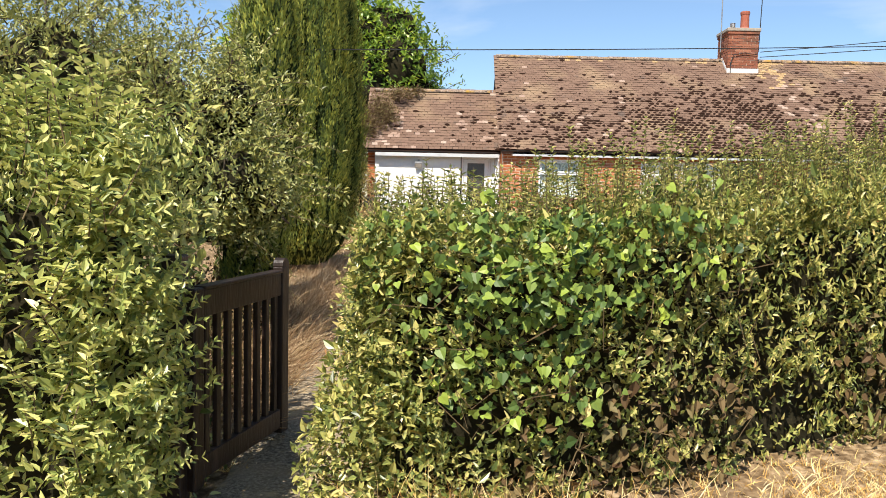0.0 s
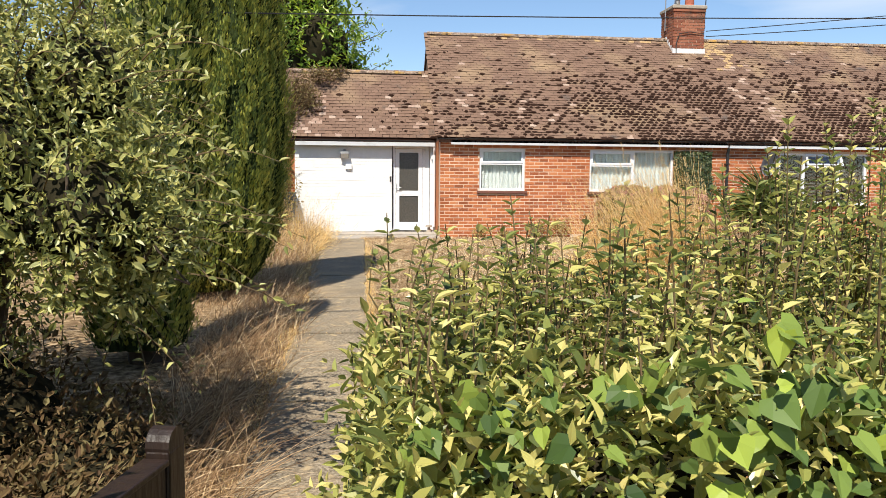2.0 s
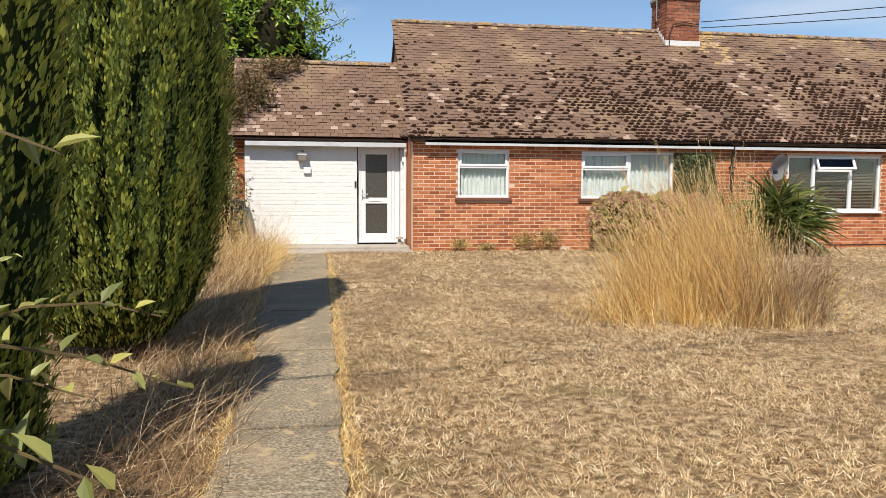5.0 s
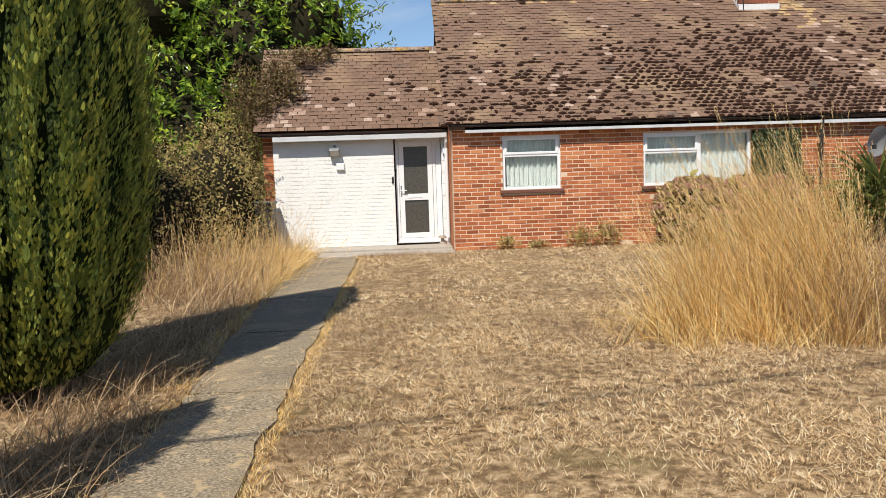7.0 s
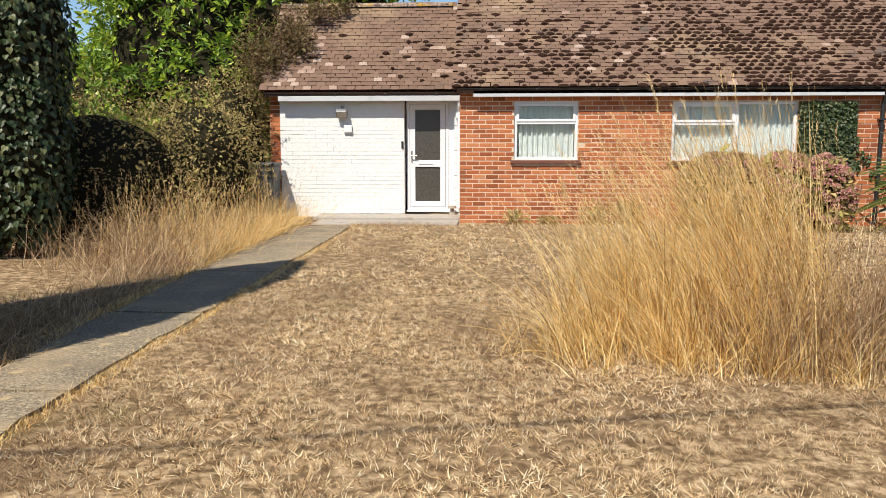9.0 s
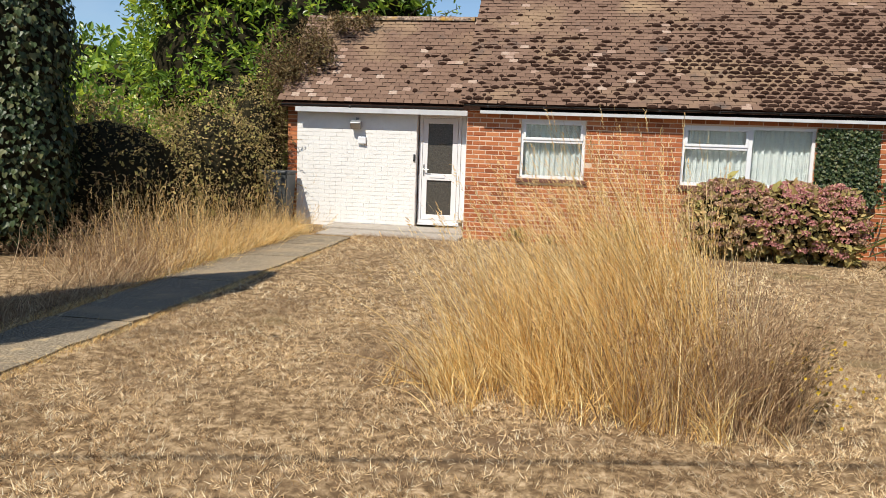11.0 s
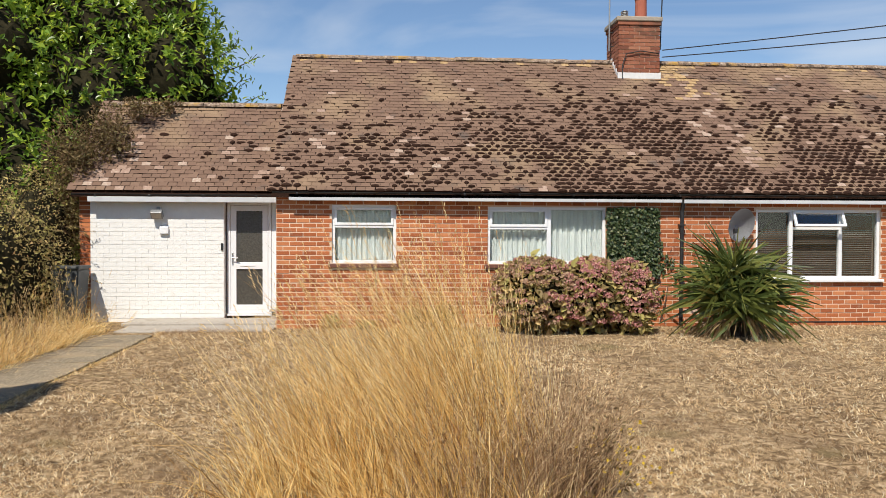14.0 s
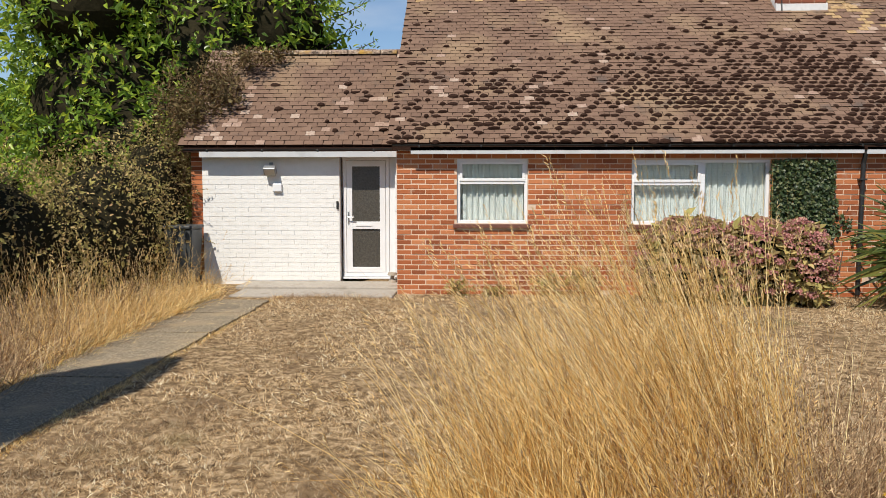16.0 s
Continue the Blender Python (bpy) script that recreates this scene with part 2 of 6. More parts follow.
M_CYPRESS = mat("cypress_spray", [(0.0, (0.045, 0.080, 0.026)), (0.35, (0.165, 0.210, 0.045)), (0.7, (0.43, 0.43, 0.080)), (1.0, (0.78, 0.71, 0.13))], 0.7, 9.0, per="island",
                spec=0.2, thru=0.15, coord="World", stretch=(1, 1, 0.12), nw=1.3, iw=0.45, off=-0.42)
M_BRAMBLE = mat("bramble_leaf", [(0.0, (0.190, 0.125, 0.060)), (0.4, (0.330, 0.265, 0.095)), (0.7, (0.43, 0.385, 0.125)), (1.0, (0.62, 0.40, 0.20))], 0.6, 1.6, per="island",
                spec=0.25, thru=0.3, coord="World")
M_CREEPER = mat("withered_creeper", [(0.0, (0.093, 0.052, 0.026)), (0.5, (0.177, 0.119, 0.052)), (1.0, (0.219, 0.187, 0.083))], 0.7, 2, per="island", spec=0.2, thru=0.3, coord="World")
# Near-black, standing for deep shade seen through gaps in the leaves.
M_CORE = mat("leaf_shade_core", [(0.2, (0.012, 0.012, 0.007)), (0.8, (0.040, 0.034, 0.020))], 1.0, 12, bump=1.0, bump_scale=30, spec=0.0, coord="World")
# Dark green in place of the shade in the cypress crevices.
M_CYP_CORE = mat("cypress_shade_core", [(0.2, (0.020, 0.030, 0.012)), (0.8, (0.050, 0.066, 0.022))], 1.0, 25, bump=1.0, bump_scale=60, spec=0.0, coord="World")
M_BARK = mat("bark", [(0.2, (0.054, 0.039, 0.027)), (0.8, (0.131, 0.096, 0.069))], 0.95, 20, bump=0.8, coord="World", stretch=(1, 1, 0.25))
M_STEM = mat("shoot_stem", [(0.2, (0.075, 0.045, 0.022)), (0.8, (0.150, 0.110, 0.042))], 0.8, 20, coord="World")
M_YUCCA = mat("cordyline_leaf", [(0.0, (0.038, 0.056, 0.014)), (0.5, (0.098, 0.127, 0.029)), (0.85, (0.195, 0.202, 0.048)), (1.0, (0.450, 0.335, 0.096))], 0.4, 2, per="island", spec=0.5, thru=0.25, coord="World")
M_DEADLEAF = mat("dead_blade", [(0.0, (0.154, 0.092, 0.046)), (1.0, (0.323, 0.231, 0.115))], 0.8, 4, per="island", spec=0.2, thru=0.2, coord="World")
M_PETAL = mat("faded_pink_petal", [(0.0, (0.289, 0.121, 0.108)), (0.45, (0.499, 0.215, 0.202)), (0.8, (0.657, 0.379, 0.317)), (1.0, (0.552, 0.481, 0.228))], 0.7, 3, per="island", spec=0.2, thru=0.35, coord="World")
M_DRYHEAD = mat("dried_flower_head", [(0.0, (0.22, 0.12, 0.075)), (0.5, (0.42, 0.26, 0.17)), (1.0, (0.60, 0.43, 0.28))], 0.8, 3, per="island", spec=0.2, thru=0.3, coord="World")
M_GATE = mat("dark_gate_wood", [(0.2, (0.012, 0.007, 0.005)), (0.8, (0.032, 0.017, 0.012))], 0.5, 14, bump=0.4, bump_scale=50, stretch=(1, 1, 0.2),
             mix2=[((0.16, 0.11, 0.09), 0.68, 0.85, 9.0)])
M_CURTAIN = mat("lace_curtain", [(0.3, (0.80, 0.83, 0.83)), (0.7, (0.88, 0.90, 0.90))], 0.9, 25, thru=0.25, coord="World")
M_LACE = mat("lace_pattern", [(0.3, (0.38, 0.44, 0.46)), (0.7, (0.50, 0.56, 0.58))], 0.9, 25, coord="World")
# Interior gloom put into the colour of every room surface.
M_ROOM = mat("unlit_room_colour", [(0.3, (0.077, 0.069, 0.062)), (0.7, (0.115, 0.108, 0.096))], 0.9, 3, coord="World")
M_BLIND = mat("brown_blind", [(0.3, (0.100, 0.077, 0.065)), (0.7, (0.154, 0.127, 0.108))], 0.5, 6, coord="World")
M_GLASS = glass_mat("window_glass", (0.93, 0.96, 0.95))
M_DOORGLASS = mat("obscure_glass", [(0.3, (0.042, 0.040, 0.032)), (0.7, (0.085, 0.077, 0.065))], 0.25, 30, bump=0.5, bump_scale=60, spec=0.6, coord="World")
M_RED = mat("red_can_paint", [(0.3, (0.231, 0.015, 0.015)), (0.7, (0.293, 0.031, 0.023))], 0.35, 9, metal=0.3)
M_ALU = mat("bare_aluminium", [(0.3, (0.424, 0.424, 0.424)), (0.7, (0.539, 0.539, 0.539))], 0.3, 9, metal=0.9)
M_DISH = mat("dish_grey", [(0.3, (0.323, 0.339, 0.354)), (0.7, (0.400, 0.416, 0.431))], 0.5, 6, coord="World")

# ---- mesh helpers ----


def part(name, bm, material, parent=None, label=""):
    """Links a bmesh as one mesh object, under a parent where one is given."""
    me = bpy.data.meshes.new(name)
    bm.to_mesh(me)
    bm.free()
    me.materials.append(material)
    ob = new(name, me)
    if parent:
        ob.parent = parent
    if label:
        ob["label"] = label
    return ob


def thing(name, at=(0, 0, 0), label="", category="", group="", kind=""):
    """An Empty at the base of a thing; its parts are built in the world and hung under it."""
    return tagged(new(name), label, category, group, kind)


def box(bm, x0, x1, y0, y1, z0, z1, bevel=0.0):
    r = bmesh.ops.create_cube(bm, size=1.0)
    vs = r["verts"]
    for v in vs:
        v.co = Vector(((x0 + x1) / 2 + v.co.x * (x1 - x0), (y0 + y1) / 2 + v.co.y * (y1 - y0), (z0 + z1) / 2 + v.co.z * (z1 - z0)))
    if bevel:
        es = list({e for v in vs for e in v.link_edges})
        bmesh.ops.bevel(bm, geom=es, offset=bevel, segments=2, affect='EDGES', profile=0.5)
    return bm


def boxed(*dims, bevel=0.0):
    return box(bmesh.new(), *dims, bevel=bevel)


def np_mesh(name, verts, quads, material, parent=None, label="", kind=""):
    """One mesh object from arrays: verts (n, 3), quads (m, 4)."""
    me = bpy.data.meshes.new(name)
    verts = np.ascontiguousarray(verts, dtype=np.float32)
    quads = np.ascontiguousarray(quads, dtype=np.int32)
    me.vertices.add(len(verts))
    me.vertices.foreach_set("co", verts.ravel())
    k = quads.shape[1]
    me.loops.add(quads.size)
    me.loops.foreach_set("vertex_index", quads.ravel())
    me.polygons.add(len(quads))
    me.polygons.foreach_set("loop_start", np.arange(0, quads.size, k, dtype=np.int32))
    me.polygons.foreach_set("use_smooth", np.zeros(len(quads), dtype=bool))
    me.update(calc_edges=True)
    me.validate()
    me.materials.append(material)
    ob = new(name, me)
    if parent:
        ob.parent = parent
    tagged(ob, label, kind=kind)
    return ob


def unit(a):
    return a / np.maximum(np.linalg.norm(a, axis=1, keepdims=True), 1e-9)


def leaf_arrays(P, D, N, L, W, curl=0.15, fold=0.25, wide=0.45):
    """Folded, curved leaves: base P, direction D, face normal N, length L, width W."""
    D = unit(D)
    S = unit(np.cross(D, N))
    N = np.cross(S, D)
    L, W = L[:, None], W[:, None]
    h = W * fold
    V = np.stack([P,
                  P + D * L * 0.3 - S * W * 0.5 + N * h * 0.8,
                  P + D * L * (0.3 + wide * 0.75) - S * W * 0.38 + N * (h * 0.6 - curl * L * 0.3),
                  P + D * L - N * curl * L,
                  P + D * L * (0.3 + wide * 0.75) + S * W * 0.38 + N * (h * 0.6 - curl * L * 0.3),
                  P + D * L * 0.3 + S * W * 0.5 + N * h * 0.8], axis=1)
    n = len(P)
    b = np.arange(n)[:, None] * 6
    Q = np.concatenate([b + np.array([[0, 3, 2, 1]]), b + np.array([[0, 5, 4, 3]])], axis=0)
    return V.reshape(-1, 3), Q


def ivy_arrays(P, D, N, L):
    """Broad, lobed leaves."""
    D = unit(D)
    S = unit(np.cross(D, N))
    N = np.cross(S, D)
    L = L[:, None]
    pts = [(0, 0, 0), (-0.10, -0.30, .03), (0.16, -0.50, 0.06), (0.52, -0.36, .04), (1.0, 0, -0.12), (0.52, 0.36, .04), (0.16, 0.50, 0.06), (-0.10, 0.30, .03)]
    V = np.stack([P + D * L * a + S * L * b + N * L * c for a, b, c in pts], axis=1)
    b = np.arange(len(P))[:, None] * 8
    Q = np.concatenate([b + np.array([[0, 3, 2, 1]]), b + np.array([[0, 5, 4, 3]]), b + np.array([[0, 7, 6, 5]])], axis=0)
    return V.reshape(-1, 3), Q


def blade_arrays(P, D, B, L, W, seg=3, bend=0.4):
    """Grass blades: base P, first direction D, bending towards B; tapering ribbons of seg pieces."""
    n = len(P)
    D, B = unit(D), unit(B)
    ang = RNG.uniform(0, 2 * np.pi, n)
    S = unit(np.cross(D, np.stack([np.cos(ang), np.sin(ang), 0.1 * np.ones(n)], 1)))
    L, W = L[:, None], W[:, None]
    bend = np.broadcast_to(np.asarray(bend, dtype=float).reshape(-1, 1), (n, 1))
    rows = []
    for i in range(seg + 1):
        s = i / seg
        c = P + D * L * s + B * L * bend * s * s
        w = W * (1 - 0.85 * s) * 0.5
        rows += [c - S * w, c + S * w]
    V = np.stack(rows, axis=1)
    k = 2 * (seg + 1)
    b = np.arange(n)[:, None] * k
    Q = np.concatenate([b + np.array([[2 * i, 2 * i + 1, 2 * i + 3, 2 * i + 2]]) for i in range(seg)], axis=0)
    return V.reshape(-1, 3), Q


def join_arrays(*pairs):
    vs, qs, o = [], [], 0
    for v, q in pairs:
        vs.append(v)
        qs.append(q + o)
        o += len(v)
    return np.concatenate(vs), np.concatenate(qs)


def rand_dirs(n):
    return unit(RNG.normal(size=(n, 3)))


def lump(P, scale, seed=0.0):
    """Smooth lumps from a few sines, about -1 to 1."""
    x, y, z = (P * scale).T
    return (np.sin(1.7 * x + 1.3 * y + seed) + np.sin(2.3 * y - 1.1 * z + 2 * seed) + np.sin(1.9 * z + 2.1 * x - seed) + 0.6 * np.sin(4.1 * x - 3.7 * z + y)) / 3.0


def tube_bm(bm, pts, r0, r1, sides=7):
    """A tapered tube along points."""
    pts = [Vector(p) for p in pts]
    rings = []
    for i, p in enumerate(pts):
        d = (pts[min(i + 1, len(pts) - 1)] - pts[max(i - 1, 0)]).normalized()
        a = d.orthogonal().normalized()
        b = d.cross(a)
        r = r0 + (r1 - r0) * i / max(len(pts) - 1, 1)
        rings.append([bm.verts.new(p + (a * math.cos(2 * math.pi * k / sides) + b * math.sin(2 * math.pi * k / sides)) * r) for k in range(sides)])
    for u, v in zip(rings, rings[1:]):
        for k in range(sides):
            bm.faces.new((u[k], u[(k + 1) % sides], v[(k + 1) % sides], v[k]))
    bm.faces.new(rings[0][::-1])
    bm.faces.new(rings[-1])
    return bm


def tube(pts, r0, r1=None, sides=8):
    return tube_bm(bmesh.new(), pts, r0, r0 if r1 is None else r1, sides)


def wiggle(p, q, n, amp):
    p, q = Vector(p), Vector(q)
    return [p.lerp(q, i / n) + (Vector(RNG.normal(size=3)) * amp if 0 < i < n else Vector()) for i in range(n + 1)]


# ---- ground ----
def ground_z(y):
    """Height of the ground: the verge, the rise inside the gate, the lawn."""
    return np.interp(y, [-400, -8, 1.5, 3.0, 4.0, 7.0, 11.0, 20.0, 400], [-0.1, -0.05, -0.02, 0.05, 0.13, 0.265, 0.29, 0.31, 0.4])


def build_ground():
    xs = np.unique(np.concatenate([np.linspace(-420, -20, 14), np.linspace(-20, 20, 161), np.linspace(20, 420, 14)]))
    ys = np.unique(np.concatenate([np.linspace(-420, -8, 14), np.linspace(-8, 24, 129), np.linspace(24, 420, 16)]))
    X, Y = np.meshgrid(xs, ys)
    Z = ground_z(Y) + 0.012 * np.sin(2.1 * X + 1.3 * Y) * np.sin(1.7 * Y - 0.8 * X) * (np.abs(X) < 25)
    V = np.stack([X.ravel(), Y.ravel(), Z.ravel()], 1)
    i = np.arange((len(ys) - 1) * len(xs)).reshape(len(ys) - 1, len(xs))[:, :-1].ravel()[:, None]
    Q = i + np.array([[0, 1, len(xs) + 1, len(xs)]])
    g = np_mesh("ground", V, Q, M_SOIL)
    for p in g.data.polygons:
        p.use_smooth = True
    tagged(g, "parched straw-coloured garden ground", "ground", kind="structure")


build_ground()

PATH_R = -0.33


def path_left(y):
    """The path's far edge: it widens towards the house."""
    return np.interp(y, [0, 10.5, 13.0, 16.0, 20.0], [-0.93, -0.95, -1.10, -1.28, -1.28])



def build_path():
    root = thing("garden_path", label="narrow worn concrete garden path with grassy joints", category="path", kind="structure")
    joints = [0.6, 2.7, 4.7, 6.72, 8.71, 10.70, 12.7, 14.75, 16.8, 18.15, 19.35]
    for a, b in zip(joints, joints[1:]):
        bm = bmesh.new()
        nx, ny = 6, 10
        vv = [[bm.verts.new((float(path_left(a + (b - a) * j / ny)) * (1 - i / nx) + PATH_R * i / nx + (RNG.normal() * 0.014 if i in (0, nx) else 0),
                             a + 0.02 + (b - a - 0.04) * j / ny,
                             float(ground_z(a + (b - a) * j / ny)) + 0.028)) for i in range(nx + 1)] for j in range(ny + 1)]
        fs = [bm.faces.new((vv[j][i], vv[j][i + 1], vv[j + 1][i + 1], vv[j + 1][i])) for j in range(ny) for i in range(nx)]
        r = bmesh.ops.extrude_face_region(bm, geom=fs)
        for v in r["geom"]:
            if isinstance(v, bmesh.types.BMVert):
                v.co.z -= 0.08
        bmesh.ops.recalc_face_normals(bm, faces=bm.faces)
        part("slab", bm, M_CONCRETE, root)


build_path()

# ---- house ----
FY, AY = 20.23, 21.30          # planes of the main front wall and of the annex front
MX0, MX1 = 1.46, 16.5
BASE = 0.20
RIDGE_Y, RIDGE_Z = 23.62, 5.72
EAVE_Y, EAVE_Z = 20.05, 2.67
WINDOWS = [(2.41, 3.51, 1.43, 2.44), (5.11, 7.21, 1.42, 2.42), (9.95, 12.29, 1.15, 2.40)]


def wall_strips(x0, x1, z0, z1, holes):
    """Rectangles that fill a wall round its openings."""
    xs = sorted({x0, x1, *(h[0] for h in holes), *(h[1] for h in holes)})
    out = []
    for a, b in zip(xs, xs[1:]):
        h = [q for q in holes if q[0] <= a and q[1] >= b]
        if h:
            out += [(a, b, z0, h[0][2]), (a, b, h[0][3], z1)]
        else:
            out.append((a, b, z0, z1))
    return out


def wall_mesh(name, x0, x1, y0, y1, z0, z1, holes, material, label):
    bm = bmesh.new()
    for a, b, c, d in wall_strips(x0, x1, z0, z1, holes):
        if b - a > 1e-4 and d - c > 1e-4:
            box(bm, a, b, y0, y1, c, d)
    return tagged(part(name, bm, material), label, "wall", kind="structure")


wall_front = wall_mesh("wall_south", MX0, MX1, FY, FY + 0.25, BASE, 2.62, WINDOWS, M_MORTAR, "orange-red brick front wall of the bungalow")
wall_west = tagged(part("wall_west", boxed(MX0, MX0 + 0.25, FY + 0.25, 27.0, BASE, 2.62), M_BRICK_J), "brick gable wall of the bungalow", "wall", kind="structure")
tagged(part("wall_east", boxed(MX1 - 0.25, MX1, FY + 0.25, 27.0, BASE, 2.62), M_BRICK_J), "brick end wall of the bungalow", "wall", kind="structure")
tagged(part("wall_north", boxed(MX0 + 0.25, MX1 - 0.25, 26.75, 27.0, BASE, 2.62), M_BRICK_J), "brick back wall of the bungalow", "wall", kind="structure")
tagged(part("ceiling", boxed(MX0 + 0.25, MX1 - 0.25, FY + 0.25, 26.75, 2.56, 2.60), M_ROOM), "room ceiling coloured dark for an unlit interior", "ceiling", kind="structure")
tagged(part("floor", boxed(MX0 + 0.25, MX1 - 0.25, FY + 0.25, 26.75, 0.38, 0.42), M_ROOM), "room floor coloured dark for an unlit interior", "floor", kind="structure")
# gable triangle
gb = bmesh.new()
tri = [gb.verts.new(p) for p in ((MX0, FY, 2.62), (MX0, 27.0, 2.62), (MX0, RIDGE_Y, RIDGE_Z - 0.12))]
gf = gb.faces.new(tri)
for v in bmesh.ops.extrude_face_region(gb, geom=[gf])["geom"]:
    if isinstance(v, bmesh.types.BMVert):
        v.co.x += 0.22
bmesh.ops.recalc_face_normals(gb, faces=gb.faces)
tagged(part("wall_gable", gb, M_TILE_J), "tile-hung gable end above the annex roof", "wall", kind="structure")


def brick_proto(w, h=0.063, d=0.10):
    me = bpy.data.meshes.new("brick")
    bm = boxed(-w / 2, w / 2, 0, d, -h / 2, h / 2)
    fr = [e for e in bm.edges if all(abs(v.co.y) < 1e-5 for v in e.verts)]
    bmesh.ops.bevel(bm, geom=fr, offset=0.004, segments=1, affect='EDGES')
    bm.to_mesh(me)
    bm.free()
    return me


COURSE, BRICK = 0.0792, 0.2285


def brick_spots(x0, x1, z0, z1, holes):
    """Centres and widths of stretcher-bond bricks round openings."""
    out = []
    k = 0
    z = z0 + COURSE / 2
    while z < z1:
        x = x0 - (BRICK / 2 if k % 2 else 0)
        while x < x1 - 0.01:
            spans = [(max(x, x0) + 0.006, min(x + BRICK, x1) - 0.006)]
            for hx0, hx1, hz0, hz1 in holes:
                if hz0 - 0.02 < z < hz1 + 0.02:
                    cut = []
                    for a, b in spans:
                        if b <= hx0 or a >= hx1:
                            cut.append((a, b))
                        else:
                            if a < hx0 - 0.03:
                                cut.append((a, hx0 - 0.004))
                            if b > hx1 + 0.03:
                                cut.append((hx1 + 0.004, b))
                    spans = cut
            out += [((a + b) / 2, z, b - a) for a, b in spans if b - a > 0.03]
            x += BRICK
        z += COURSE
        k += 1
    return out


def box_arrays(C, H):
    """Many plain boxes: centres C and half sizes H."""
    sg = np.array([(-1, -1, -1), (1, -1, -1), (1, 1, -1), (-1, 1, -1), (-1, -1, 1), (1, -1, 1), (1, 1, 1), (-1, 1, 1)], dtype=float)
    V = (C[:, None, :] + sg[None] * H[:, None, :]).reshape(-1, 3)
    f = np.array([(0, 1, 5, 4), (1, 2, 6, 5), (2, 3, 7, 6), (3, 0, 4, 7), (4, 5, 6, 7), (3, 2, 1, 0)])
    Q = (np.arange(len(C))[:, None, None] * 8 + f[None]).reshape(-1, 4)
    return V, Q


# ---- roofs ----
def roof_slope(name, x0, x1, ey, ez, ry, rz, label, moss, seed, near_box, parts_max):
    """A front slope of plain clay tiles: a deck, overlapping tiles, mossy and lichen-pale ones."""
    deck = bmesh.new()
    vv = [deck.verts.new(p) for p in ((x0, ey, ez - 0.05), (x1, ey, ez - 0.05), (x1, ry, rz - 0.05), (x0, ry, rz - 0.05))]
    deck.faces.new(vv)
    for v in bmesh.ops.extrude_face_region(deck, geom=deck.faces[:])["geom"]:
        if isinstance(v, bmesh.types.BMVert):
            v.co.z -= 0.06
    bmesh.ops.recalc_face_normals(deck, faces=deck.faces)
    # The deck has the same dark brown as the moss cushions.
    root = tagged(part(name, deck, M_MOSS_DARK), label, "roof", kind="structure")
    reach, rise = ry - ey, rz - ez
    length = math.hypot(reach, rise)
    u = np.array([0, reach / length, rise / length])
    nrm = np.array([0, -rise / length, reach / length])
    rows, tw, gauge = int(length / 0.112), 0.166, 0.112
    rng = np.random.default_rng(seed)
    near, far, pale, rusty = [], [], [], []
    mossy = []
    proto = bpy.data.meshes.new("tile")
    pb = boxed(-tw / 2 + 0.005, tw / 2 - 0.005, -0.006, 0.160, -0.015, 0.011)
    pb.to_mesh(proto)
    pb.free()
    proto.materials.append(M_TILE)
    proto.materials.append(M_MOSS_DARK)
    # Butts facing down the slope take the darker second colour, marking each course.
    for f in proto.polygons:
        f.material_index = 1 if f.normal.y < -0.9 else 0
    for r in range(rows + 1):
        n = int((x1 - x0) / tw) + 1
        for c in range(-1 if r % 2 else 0, n + 1):
            x = x0 + tw * (c + (0.5 if r % 2 else 0.0)) if c >= 0 else x0
            if x > x1 + 0.02:
                continue
            s = r * gauge
            p = np.array([x + rng.normal() * 0.003, ey, ez]) + u * s + nrm * (0.006 + rng.uniform(0, 0.010) - (0.012 if c < 0 else 0.0))
            pitch = math.atan2(rise, reach) - 0.075 + rng.normal() * 0.014
            yaw = rng.normal() * 0.012
            mz = moss(x, s / length, rng)
            if mz == 2:
                pale.append((p, pitch, yaw))
            elif mz == 3:
                rusty.append((p, pitch, yaw))
            elif near_box(x, s) and len(near) < parts_max:
                near.append((p, pitch, yaw))
            else:
                far.append((p, pitch, yaw))
            if mz == 1:
                mossy.append((p, pitch))
    for p, pitch, yaw in near:
        o = new("tile", proto)
        o.matrix_world = Matrix.Translation(p) @ Euler((pitch, 0, yaw)).to_matrix().to_4x4()
        o.parent = root
    base = np.array([v.co[:] for v in proto.vertices])
    quads = np.array([f.vertices[:] for f in proto.polygons])
    for lst, m, nm in ((far, M_TILE_J, "tile_run"), (pale, M_LICHEN, "pale_tile_run"), (rusty, M_ORANGE, "orange_tile_run")):
        if lst:
            V = []
            for p, pitch, yaw in lst:
                R = np.array(Euler((pitch, 0, yaw)).to_matrix())
                V.append(base @ R.T + p)
            Q = np.arange(len(lst))[:, None, None] * 8 + quads[None]
            run = np_mesh(nm, np.concatenate(V), Q.reshape(-1, 4), m, root, kind="stuff")
            run.data.materials.append(M_MOSS_DARK)
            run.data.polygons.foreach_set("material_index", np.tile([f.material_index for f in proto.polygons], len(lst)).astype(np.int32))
    if mossy:
        V, Q, o = [], [], 0
        for p, pitch in mossy:
            a, b, h = rng.uniform(0.045, 0.11), rng.uniform(0.03, 0.06), rng.uniform(0.014, 0.034)
            cx = p + u * 0.012 + nrm * 0.006
            k = 8
            ring = [cx + np.array([a * math.cos(t) * rng.uniform(0.75, 1.2), 0, 0]) + u * b * math.sin(t) * rng.uniform(0.75, 1.2) for t in np.linspace(0, 2 * math.pi, k, endpoint=False)]
            ring2 = [cx + (q - cx) * 0.65 + nrm * h for q in ring]
            V += ring + ring2 + [cx + nrm * h * 1.15]
            for i in range(k):
                j = (i + 1) % k
